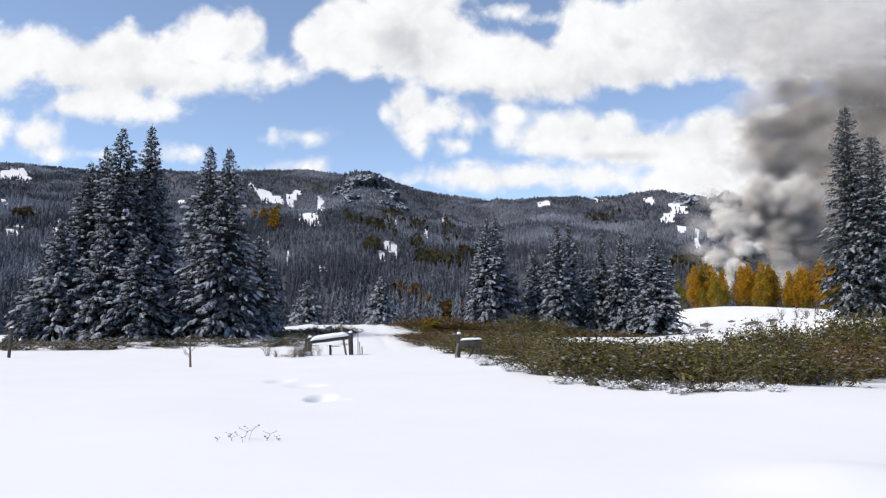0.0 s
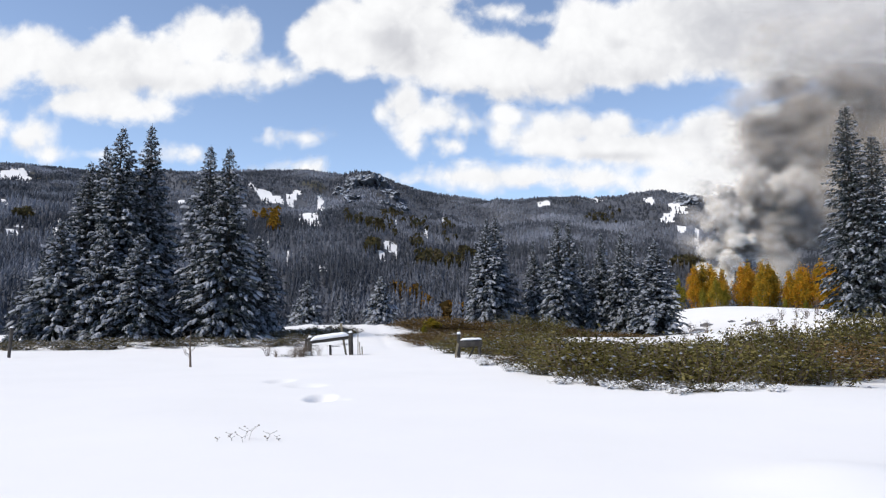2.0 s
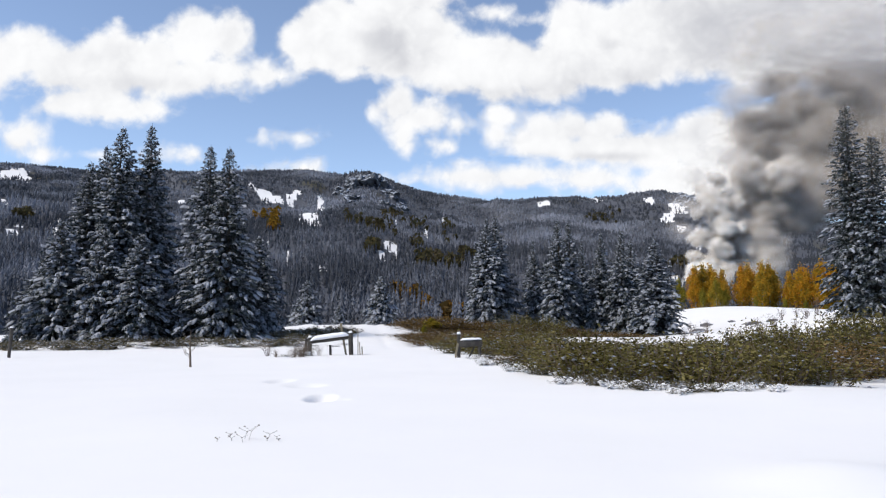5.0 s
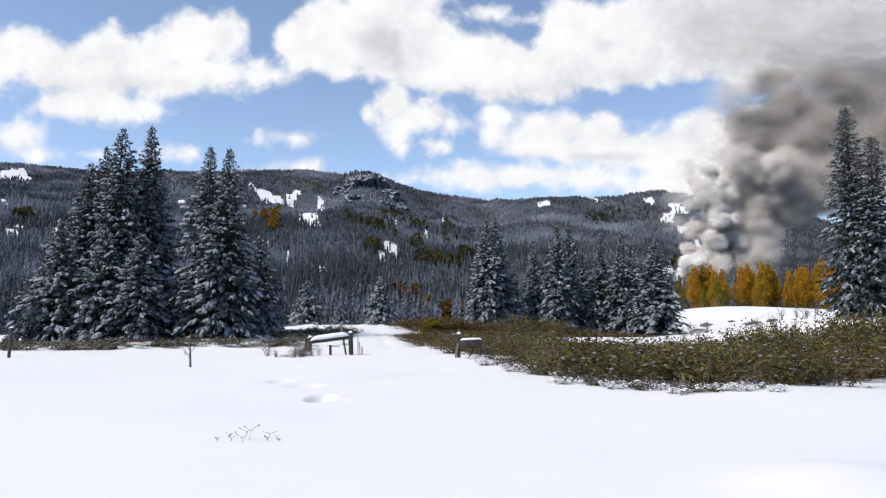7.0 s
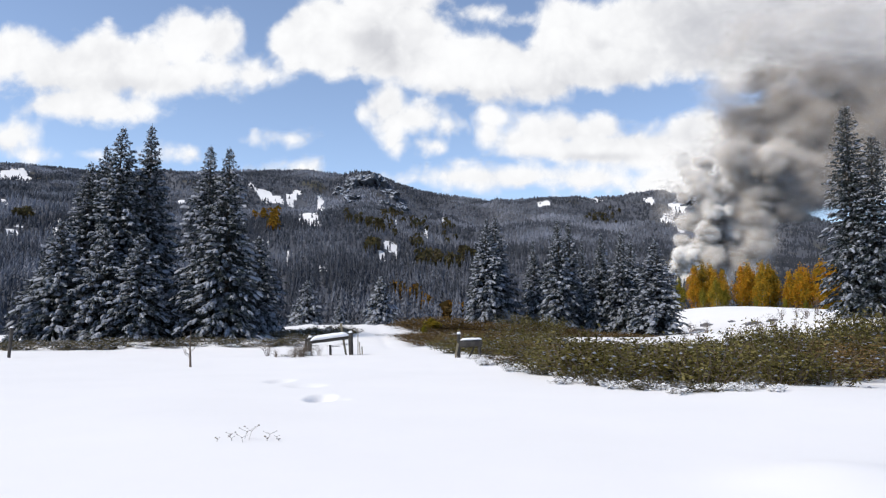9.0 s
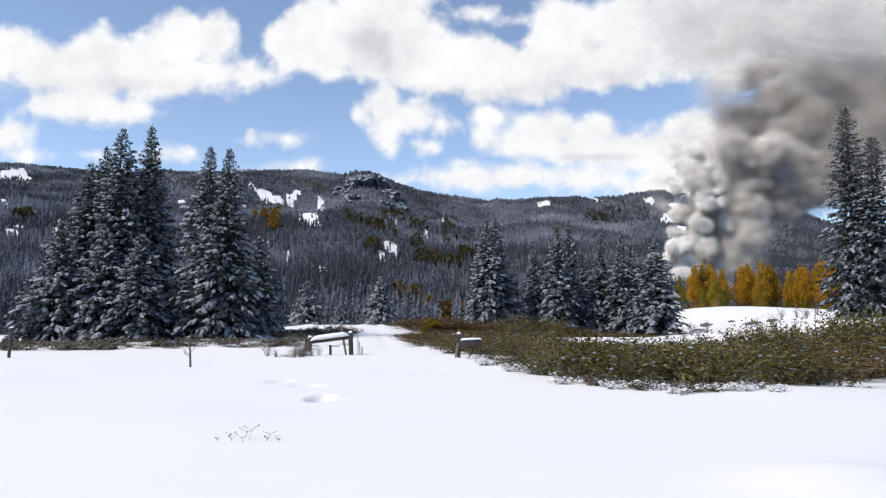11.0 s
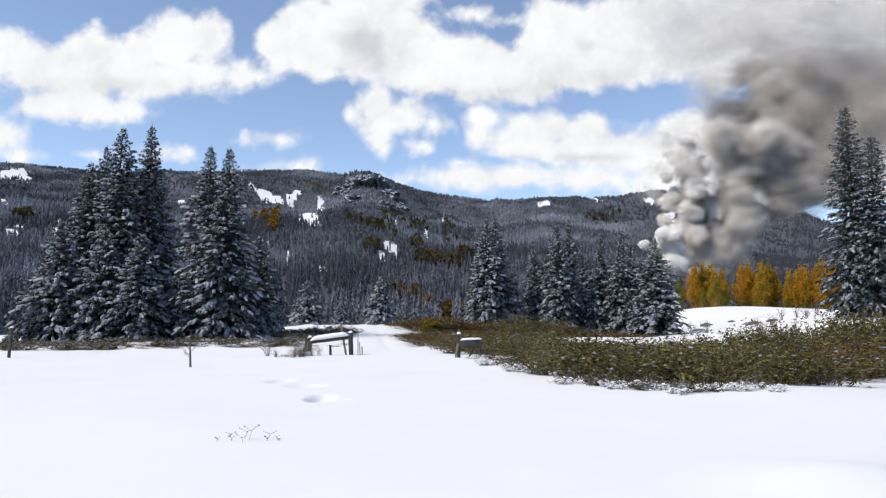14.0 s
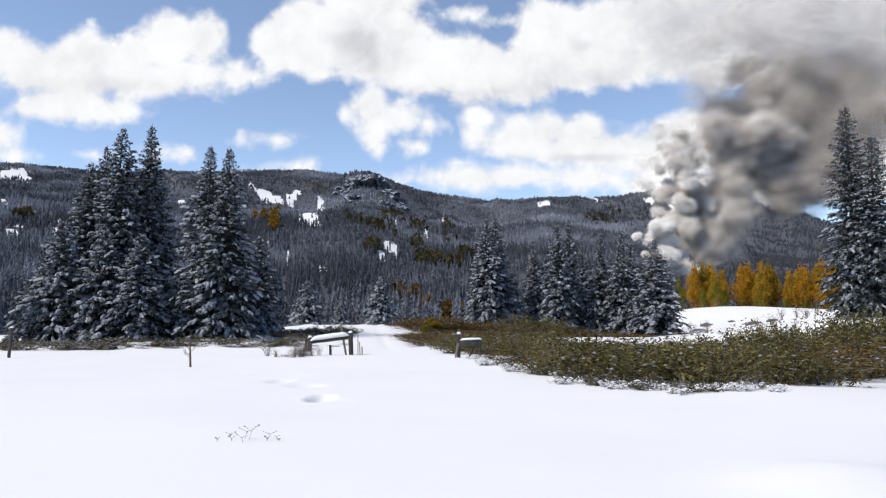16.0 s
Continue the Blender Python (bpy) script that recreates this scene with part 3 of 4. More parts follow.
grow((YOUNG, 6.0, 2.4, ((-16.1, 88, 5.9, 2.3, 0), (-7.8, 92, 6.7, 2.9, 90), (-14.6, 104, 4.1, 1.8, 30), (-18.5, 95, 4.6, 1.9, 200))), "young spruces", "young spruce white with snow at the end of the track")
grow((copy_thing(MIDDLE_TWO, Matrix()), 12.8, 3.2, ((52.1, 131, 8.0, 1.9, 10), (61.7, 132, 10.3, 2.2, 60))), "spruces among aspens", "dark snowy spruce standing among gold aspens")


# ---- far woods ----
def cone_template(layers, points, rng):
    """A small ragged conifer of unit height and unit reach."""
    verts, faces = [], []
    for l in range(layers):
        top, base = 1 - l / layers * 0.92, 1 - (l + 1.35) / layers * 0.92
        base = max(base, 0.02)
        reach = (1 - base) ** 0.9
        n = len(verts)
        verts.append((0, 0, top))
        for p in range(points * 2):
            a = math.pi * p / points + l * 0.7
            q = reach * (1.0 if p % 2 == 0 else 0.55) * rng.uniform(0.75, 1.15)
            verts.append((math.cos(a) * q, math.sin(a) * q, base + rng.uniform(-0.03, 0.03) + (0.06 if p % 2 else 0)))
        faces += [(n, n + 1 + p, n + 1 + (p + 1) % (points * 2)) for p in range(points * 2)]
    return np.array(verts), faces


def woods(name, label, near, far, spread, count, low, high, layers, points, seed, fat=0.2, open_limit=0.55, material=None):
    rng = np.random.RandomState(seed)
    b = rng.uniform(spread[0], spread[1], count)
    r = np.sqrt(rng.uniform(near**2, far**2, count))
    a = np.arctan(b)
    x, y = np.sin(a) * r, np.cos(a) * r
    keep = (openness(x, y) < open_limit) | ((r > 300) & (rng.rand(count) < 0.07))
    clumps = fbm(x / 45, y / 45, seed + 100, 3)
    keep &= clumps > 0.08
    x, y, clumps = x[keep], y[keep], clumps[keep]
    n = len(x)
    z = land(x, y) - 0.4
    hh = rng.uniform(low, high, n) * (0.8 + 0.4 * clumps)
    rr = hh * fat * rng.uniform(0.75, 1.25, n)
    turn = rng.uniform(0, 6.28, n)
    pile = Pile()
    for kind in range(3):
        v, f = cone_template(layers, points, rng)
        at = np.arange(kind, n, 3)
        c, s = np.cos(turn[at])[:, None], np.sin(turn[at])[:, None]
        block = np.stack([(v[:, 0] * c - v[:, 1] * s) * rr[at, None] + x[at, None], (v[:, 0] * s + v[:, 1] * c) * rr[at, None] + y[at, None], v[:, 2] * hh[at, None] + z[at, None]], -1)
        pile.many(block, f)
    return tagged(part(name, *pile.done(), material or FAR_NEEDLES), label, "forest", kind="stuff")


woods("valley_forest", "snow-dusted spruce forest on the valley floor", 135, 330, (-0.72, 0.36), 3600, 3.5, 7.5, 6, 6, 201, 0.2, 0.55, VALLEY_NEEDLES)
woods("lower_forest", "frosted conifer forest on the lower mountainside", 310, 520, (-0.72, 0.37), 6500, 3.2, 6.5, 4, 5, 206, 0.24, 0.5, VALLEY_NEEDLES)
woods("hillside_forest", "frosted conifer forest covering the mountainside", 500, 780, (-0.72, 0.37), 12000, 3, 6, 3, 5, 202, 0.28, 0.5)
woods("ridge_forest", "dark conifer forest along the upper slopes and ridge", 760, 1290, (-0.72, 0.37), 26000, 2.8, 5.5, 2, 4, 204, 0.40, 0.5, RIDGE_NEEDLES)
woods("shaded_forest", "dark conifers on the slopes beyond the smoke", 240, 1270, (0.37, 0.72), 6500, 4, 7, 2, 5, 205, 0.28, 0.55, SHADED_NEEDLES)
woods("far_forest", "dark conifer woods on the farther mountain", 1500, 2650, (0.30, 0.75), 7000, 7, 11, 2, 4, 203, 0.30, 0.55, SHADED_NEEDLES)


def far_aspens(name, label, material, groves, seed):
    """Groves of small leafy crowns: bearing, distance, half-widths, count."""
    rng = np.random.RandomState(seed)
    pile = Pile()
    for b, d, wb, wd, count in groves:
        for _ in range(count):
            a, r = math.atan(b + rng.normal(0, wb * 0.75)), d + rng.normal(0, wd * 0.7)
            x, y = math.sin(a) * r, math.cos(a) * r
            tall = rng.uniform(4, 7.5) * (0.65 if d < 300 else 1.0)
            n = 60
            c = rng.normal(0, 1, (n, 3))
            c /= np.linalg.norm(c, axis=1, keepdims=True)
            c *= rng.uniform(0.5, 1.0, (n, 1)) ** 0.5 * np.array([tall * 0.30, tall * 0.30, tall * 0.45])
            c += (x, y, height(x, y) + tall * 0.55)
            u, w = rng.normal(0, 0.55, (n, 3)), rng.normal(0, 0.55, (n, 3))
            pile.many(np.stack([c - u, c - w, c + u, c + w], 1), [(0, 1, 2, 3)])
    return tagged(part(name, *pile.done(), material), label, "aspens", kind="stuff")


far_aspens("far_gold_aspens", "orange aspen groves among the conifers", FAR_GOLD, ((-0.2414, 587, 0.0107, 70, 26), (-0.2318, 467, 0.0077, 31, 14)), 301)
far_aspens("valley_aspens", "rust-orange aspens at the foot of the valley forest", RUST_GOLD, ((-0.050, 224, 0.014, 9, 12), (-0.036, 205, 0.010, 8, 6), (-0.020, 185, 0.009, 8, 4), (0.02, 170, 0.02, 8, 6)), 303)
far_aspens("far_olive_aspens", "olive and rust aspen groves on the mountainside", RUST, (
    (-0.0712, 668, 0.0123, 80, 26), (-0.0881, 489, 0.0123, 21, 24), (-0.0301, 585, 0.0092, 70, 14), (0.0085, 575, 0.0092, 57, 14), (-0.0955, 388, 0.0077, 19, 12), (-0.0339, 446, 0.0054, 28, 10), (-0.0146, 357, 0.0199, 18, 22),
    (0.0123, 342, 0.0123, 9, 12), (0.0315, 392, 0.0054, 31, 8), (-0.5755, 520, 0.0092, 9, 12), (0.2135, 887, 0.0153, 56, 22), (0.3310, 346, 0.0199, 19, 26), (-0.1268, 509, 0.0077, 25, 8)), 302)


# ---- leafy things ----
def leaf_cards(rng, centres, long, wide):
    n = len(centres)
    u = rng.normal(0, 1, (n, 3))
    u *= (long * rng.uniform(0.6, 1.3, n) / np.linalg.norm(u, axis=1))[:, None]
    w = np.cross(u, rng.normal(0, 1, (n, 3)))
    w *= (wide * rng.uniform(0.7, 1.3, n) / np.linalg.norm(w, axis=1))[:, None]
    return np.stack([centres - u, centres - w + u * 0.1, centres + u, centres + w + u * 0.1], 1)


def lumps(rng, centres, size):
    """Small uneven clods of snow."""
    v = np.array([(1, 0, 0), (0, 1, 0), (-1, 0, 0), (0, -1, 0), (0, 0, 0.8), (0, 0, -0.5)], float)
    f = [(0, 1, 4), (1, 2, 4), (2, 3, 4), (3, 0, 4), (1, 0, 5), (2, 1, 5), (3, 2, 5), (0, 3, 5)]
    n = len(centres)
    s = size * rng.uniform(0.5, 1.5, (n, 1, 1))
    return centres[:, None] + v[None] * s * rng.uniform(0.7, 1.3, (n, 6, 3)), f


def aspen(seed, gold, tall=8.0):
    rng = np.random.RandomState(seed)
    thing = new("aspen")
    tubes = [tube([(0, 0, -0.3), (0.1, 0, tall * 0.5), (0, 0.1, tall * 0.92)], (0.14, 0.09, 0.02), 6)]
    tips = []
    for _ in range(16):
        h, a = rng.uniform(0.22, 0.80) * tall, rng.uniform(0, 6.28)
        L = (1.1 - h / tall) * tall * rng.uniform(0.10, 0.20) + 0.25
        tip = (math.cos(a) * L, math.sin(a) * L, h + L * rng.uniform(0.7, 1.3))
        tips.append(tip)
        tubes.append(tube([(0, 0, h), tuple(0.55 * c for c in tip[:2]) + (h + (tip[2] - h) * 0.45,), tip], (0.045, 0.03, 0.01), 4))
    part("trunk", *join_tubes(tubes), PALE_BARK, thing)
    centres = []
    for tip in tips + [(0, 0, tall * q) for q in (0.45, 0.6, 0.75, 0.88, 0.97)]:
        count = 150
        girth = 0.24 + 0.46 * (1 - tip[2] / tall)
        c = rng.normal(0, 1, (count, 3)) * np.array([girth, girth, 0.5]) + tip
        centres.append(c)
    low = rng.normal(0, 1, (500, 3)) * np.array([0.6, 0.6, 1.3]) + (0, 0, tall * 0.28)
    centres = np.concatenate(centres + [low])
    centres = centres[centres[:, 2] > 0.2]
    pile = Pile()
    pile.many(leaf_cards(rng, centres, 0.16, 0.11), [(0, 1, 2, 3)])
    part("crown", *pile.done(), GOLD if gold else OLIVE, thing)
    return tagged(thing, "orange-gold aspen in autumn leaf above the snow bank" if gold else "aspen with leaves turning from green to yellow", "aspen", "aspens on the bank")


def willow(seed, leaf, wide=1.2, tall=1.5):
    rng = np.random.RandomState(seed)
    thing = new("willow_bush")
    tubes, centres = [], []
    for _ in range(34):
        a, q = rng.uniform(0, 6.28), rng.uniform(0, 1) ** 0.6
        foot = Vector((math.cos(a) * q * 0.4 * wide, math.sin(a) * q * 0.4 * wide, -0.1))
        top = Vector((math.cos(a) * q * wide, math.sin(a) * q * wide, tall * rng.uniform(0.55, 1.12) * (1 - 0.25 * q)))
        mid = foot.lerp(top, 0.5) + Vector((rng.normal(0, 0.06), rng.normal(0, 0.06), 0.08))
        tubes.append(tube([foot, mid, top], (0.012, 0.009, 0.003), 3))
        for s in rng.uniform(0.12, 1.0, 36):
            centres.append(mid.lerp(top, s * 2 - 1) if s > 0.5 else foot.lerp(mid, s * 2))
    tagged(part("twig_work", *join_tubes(tubes), TWIG, thing), kind="stuff")
    centres = np.array(centres)
    centres = centres + rng.normal(0, 0.085, centres.shape)
    centres[:, 2] = np.maximum(centres[:, 2], 0.03)
    pile = Pile()
    pile.many(leaf_cards(rng, centres, 0.055, 0.023), [(0, 1, 2, 3)])
    tagged(part("leafage", *pile.done(), leaf, thing), kind="stuff")
    pick = centres[rng.rand(len(centres)) < 0.10 * (1 - centres[:, 2] / (1.25 * tall))]
    pile = Pile()
    pile.many(*lumps(rng, pick, 0.036))
    tagged(part("caught_snow", *pile.done(), SHADED_PAD_SNOW, thing, "small clods of snow caught in the twigs"), kind="stuff")
    return tagged(thing, "olive-green willow bush flecked with snow, rising from the snow" if leaf == WILLOW else "rust-brown willow bush rising from the snow", "bush", "willow bushes")


def low_brush(seed, powder=0.09):
    rng = np.random.RandomState(seed)
    thing = new("low_brush")
    tubes, centres = [], []
    for _ in range(26):
        a, q = rng.uniform(0, 6.28), rng.uniform(0.1, 1)
        top = Vector((math.cos(a) * q * 0.8, math.sin(a) * q * 0.8, rng.uniform(0.25, 0.6)))
        tubes.append(tube([(top.x * 0.4, top.y * 0.4, -0.08), top], (0.008, 0.003), 3))
        for s in rng.uniform(0.3, 1.0, 18):
            centres.append(Vector((top.x * 0.4, top.y * 0.4, -0.05)).lerp(top, s))
    tagged(part("twig_work", *join_tubes(tubes), TWIG, thing), kind="stuff")
    centres = np.array(centres) + rng.normal(0, 0.06, (len(centres), 3))
    pile = Pile()
    pile.many(leaf_cards(rng, centres, 0.055, 0.024), [(0, 1, 2, 3)])
    tagged(part("leafage", *pile.done(), FROST_LEAVES, thing), kind="stuff")
    pick = centres[rng.rand(len(centres)) < powder]
    pile = Pile()
    pile.many(*lumps(rng, pick, 0.045 if powder < 0.5 else 0.06))
    tagged(part("caught_snow", *pile.done(), SHADED_PAD_SNOW if powder < 0.4 else SNOW, thing, "small clods of snow caught in the twigs"), kind="stuff")
    return tagged(thing, "low brown brush half buried and frosted with snow", "bush", "low brush in the snow")


def scatter(model_list, spots, rng):
    """spots: x, y, wide, tall."""
    used = set()
    for x, y, wide, tall in spots:
        k = rng.randint(len(model_list))
        m = placed(x, y, (wide, wide, tall), rng.uniform(0, 360), 0.02)
        if k in used:
            copy_thing(model_list[k], m)
        else:
            used.add(k)
            model_list[k].matrix_basis = m


GOLDS, GREENS = [aspen(401, True), aspen(402, True), aspen(403, True)], [aspen(404, False), aspen(405, False)]
for models, spots in ((GOLDS, ((42.7, 125, 7.3), (44.4, 126, 7.6), (46.1, 127, 7.4), (47.8, 126, 7.2), (51.0, 126, 7.6), (52.6, 127, 8.4), (54.0, 125, 8.6), (55.7, 126, 8.2), (57.0, 127, 7.6), (58.7, 125, 7.4), (60.2, 124, 8.0), (61.6, 125, 8.2), (63.0, 124, 9.0), (64.3, 125, 9.6), (65.6, 124, 9.2), (45.2, 123, 6.2), (53.2, 123, 6.6), (62.4, 122, 6.6), (67.2, 126, 9.0))),
                      (GREENS, ((39.0, 122, 5.0), (44.0, 119, 4.4), (46.0, 120, 4.6), (54.6, 118, 3.6), (49.9, 118, 3.0), (58.4, 119, 3.6), (64, 119, 4.6), (37.4, 124, 4.8), (45.0, 119, 4.2), (59.8, 120, 3.0), (42.6, 121, 5.0), (61.2, 118, 3.4)))):
    rng = np.random.RandomState(len(spots))
    for i, (x, y, tall) in enumerate(spots):
        m = placed(x, y, (tall / 8 * 0.98, tall / 8 * 0.98, tall / 8), rng.uniform(0, 360), 0.1)
        if i < len(models):
            models[i].matrix_basis = m
        else:
            copy_thing(models[i % len(models)], m)

# Willow thicket: it fills the hollow beyond a curved edge of the open snow.
EDGE_X = np.array([-4.0, -1.0, 2.0, 3.3, 5.2, 8.0, 11.4, 18.0, 30.0])
EDGE_Y = np.array([62.0, 50.0, 32.0, 20.6, 17.0, 17.4, 19.4, 22.0, 26.0])
WILLOWS = [willow(500 + i, WILLOW) for i in range(4)]
BROWN_WILLOWS = [willow(510 + i, BROWN_WILLOW) for i in range(2)]
rng = np.random.RandomState(77)
spots = []
while len(spots) < 245:
    x, y = rng.uniform(-3.4, 25), rng.uniform(16, 74)
    gap, b = y - np.interp(x, EDGE_X, EDGE_Y), x / y
    deep = 60 - 36 * smooth01(b, 0.13, 0.20) - 6 * smooth01(b, 0.35, 0.45)
    if gap < 0.8 or b > 0.70 or gap > deep or (y > 42 and rng.rand() < 0.25) or (61 < y < 68 and b > 0.06 and rng.rand() < 0.85):
        continue
    if ((x - 1.35) / 1.9) ** 2 + ((y - 31.6) / 3.4) ** 2 < 1 or any((x - a) ** 2 + (y - c) ** 2 < (0.45 + 0.014 * y) ** 2 for a, c, _, _ in spots):
        continue
    drop = 27 - 19 * smooth01(b, 0.36, 0.48) - 22 * smooth01(b, 0.46, 0.60) - 22 * (1 - smooth01(b, 0.08, 0.2)) * smooth01(y, 34, 55)
    top = 1.6 - drop * y / 1305 - height(x, y)
    spots.append((x, y, rng.uniform(0.85, 1.2) + 0.008 * y, float(np.clip(top / 1.5 * (0.70 + (0.62 if b > 0.33 else 0.45) * fbm(x / 2.2, y / 3.5, 91, 2)), 0.3, 1.6))))
for _ in range(80):  # rusty fringe at the feet of the far spruces
    b, y = rng.uniform(-0.045, 0.27), rng.uniform(71, 81)
    spots.append((b * y, y, rng.uniform(1.3, 1.9), (1.35 - 0.75 * float(smooth01(b, 0.13, 0.2))) * rng.uniform(0.65, 1.05)))
for b in np.linspace(0.55, 0.64, 8):  # below the knoll
    y = rng.uniform(38, 52)
    spots.append((b * y, y, 1.5, rng.uniform(0.9, 1.3)))
belt = [q for q in spots if (q[1] > 46 and not 0.095 < q[0] / q[1] < 0.155) or fbm(q[0] / 4, q[1] / 6, 95, 2) > 0.60]
scatter(BROWN_WILLOWS, belt, rng)
scatter(WILLOWS, [q for q in spots if q not in belt], rng)
# shrunken aspen copies stand in for a yellow-green shrub
copy_thing(GREENS[0], placed(-1.1, 70, (0.8, 0.8, 0.24), 40, 0.1))
copy_thing(GREENS[1], placed(-1.6, 63, (0.26, 0.26, 0.20), 140, 0.1))

RIM = [low_brush(530 + i, 0.5) for i in range(3)]
spots = [(x + rng.normal(0, 0.3), np.interp(x, EDGE_X, EDGE_Y) - rng.uniform(0, 0.7), rng.uniform(0.45, 0.8), rng.uniform(0.35, 0.7)) for x in np.concatenate([rng.uniform(1.7, 3.2, 12), rng.uniform(4.0, 4.6, 5), rng.uniform(3.2, 7.4, 20)])]
spots += [(x + rng.normal(0, 0.3), np.interp(x, EDGE_X, EDGE_Y) - rng.uniform(-0.3, 0.4), 0.6, rng.uniform(0.35, 0.6)) for x in np.linspace(-2.5, 1.7, 10)]
spots += [(-7.2 + rng.normal(0, 0.45), 35.0 + rng.normal(0, 1.0), rng.uniform(0.5, 0.8), rng.uniform(0.5, 1.0)) for _ in range(2)]
spots += [(rng.uniform(-24, -6), rng.uniform(46, 52), rng.uniform(0.7, 1.3), rng.uniform(0.4, 0.8)) for _ in range(30)]
scatter(RIM, spots, rng)
BRUSH = [low_brush(520 + i) for i in range(3)]
spots = []
spots += [(rng.uniform(-37, -10), rng.uniform(45, 58), rng.uniform(0.9, 1.7), rng.uniform(0.4, 1.0)) for _ in range(150)]
spots += [(rng.uniform(-13, -7.5), rng.uniform(55, 64), rng.uniform(0.9, 1.4), rng.uniform(0.6, 1.2)) for _ in range(40)]
spots += [(x, np.interp(x, EDGE_X, EDGE_Y) - rng.uniform(-0.2, 0.5), rng.uniform(0.35, 0.6), rng.uniform(0.35, 0.7)) for x in np.concatenate([rng.uniform(2.0, 3.4, 8), rng.uniform(3.9, 4.4, 5), rng.uniform(4.4, 7.6, 9)])]
scatter(BRUSH, spots, rng)


def bare_bush(seed):
    rng = np.random.RandomState(seed)
    thing = new("bare_bush")
    tubes = []
    for _ in range(22):
        a, q = rng.uniform(0, 6.28), rng.uniform(0, 1)
        top = Vector((math.cos(a) * q * 0.9, math.sin(a) * q * 0.9, rng.uniform(0.7, 1.7)))
        mid = top * 0.5 + Vector((0, 0, 0.15))
        tubes.append(tube([(top.x * 0.2, top.y * 0.2, -0.1), mid, top], (0.011, 0.008, 0.003), 3))
        for _ in range(4):
            s = rng.uniform(0.4, 0.95)
            p = top * s + Vector((0, 0, 0.1))
            tubes.append(tube([p, p + Vector((rng.normal(0, 0.16), rng.normal(0, 0.16), rng.uniform(0.1, 0.3)))], (0.007, 0.003), 3))
    tagged(part("twig_work", *join_tubes(tubes), TWIG, thing), kind="stuff")
    return tagged(thing, "leafless grey-brown bush poking through the snow", "bush", "bare bushes")


BARE = [bare_bush(540), bare_bush(541)]
spots = [(b * y, y, rng.uniform(0.8, 1.2), rng.uniform(0.7, 1.2)) for b, y in zip(rng.uniform(0.40, 0.52, 9), rng.uniform(50, 76, 9))]
spots += [(b * y, y, 0.9, 0.7) for b, y in ((0.325, 62), (0.335, 66), (0.345, 60), (0.355, 68))]
spots += [(-7.1 + rng.normal(0, 0.5), 35.0 + rng.normal(0, 0.9), rng.uniform(0.5, 0.8), rng.uniform(0.3, 0.5)) for _ in range(10)]
scatter(BARE, spots, rng)


# ---- fence remains ----
def beam(name, a, b, thick, deep, material, parent, rng, label=""):
    """A rough-hewn timber from a to b with worn, uneven edges."""
    a, b = Vector(a), Vector(b)
    way = (b - a).normalized()
    u = (Vector((0, 1, 0)) if abs(way.y) < 0.9 else Vector((1, 0, 0))).cross(way).normalized()
    w = way.cross(u)
    verts, faces, n = [], [], 9
    for i in range(7):
        p = a.lerp(b, i / 6)
        for s in range(n):
            t = 2 * math.pi * s / n
            q = 1 + rng.uniform(-0.09, 0.09)
            cx, cy = math.copysign(abs(math.cos(t)) ** 0.7, math.cos(t)), math.copysign(abs(math.sin(t)) ** 0.7, math.sin(t))
            verts.append(p + u * cx * thick / 2 * q + w * cy * deep / 2 * q)
    for i in range(6):
        for s in range(n):
            t = (s + 1) % n
            faces.append((i * n + s, i * n + t, (i + 1) * n + t, (i + 1) * n + s))
    faces += [tuple(range(n))[::-1], tuple(6 * n + s for s in range(n))]
    return part(name, [tuple(v) for v in verts], faces, material, parent, label)


def snow_cap(name, a, b, wide, tall, parent, rng, square=0.8):
    """A rounded bolster of snow lying along a rail or on a post."""
    a, b = Vector(a), Vector(b)
    verts, faces, n, rows = [], [], 9, 11
    side = Vector((0, 0, 1)).cross((b - a).normalized())
    for i in range(rows):
        u = i / (rows - 1)
        end = math.sqrt(max(0.0, 1 - abs(2 * u - 1) ** 5))
        p = a.lerp(b, u)
        for s in range(n):
            t = math.pi * s / (n - 1)
            verts.append(tuple(p + side * math.cos(t) * wide / 2 * (0.5 + 0.5 * end) + Vector((0, 0, 1)) * math.sin(t) ** square * tall * (0.25 + 0.75 * end) * (1 + rng.uniform(-0.12, 0.12))))
    for i in range(rows - 1):
        for s in range(n - 1):
            faces.append((i * n + s, i * n + s + 1, (i + 1) * n + s + 1, (i + 1) * n + s))
        faces.append((i * n, (i + 1) * n, (i + 1) * n + n - 1, i * n + n - 1))
    faces += [tuple(range(n))[::-1], tuple((rows - 1) * n + s for s in range(n))]
    return part(name, verts, faces, SNOW, parent, "rounded cap of snow", smooth=True)


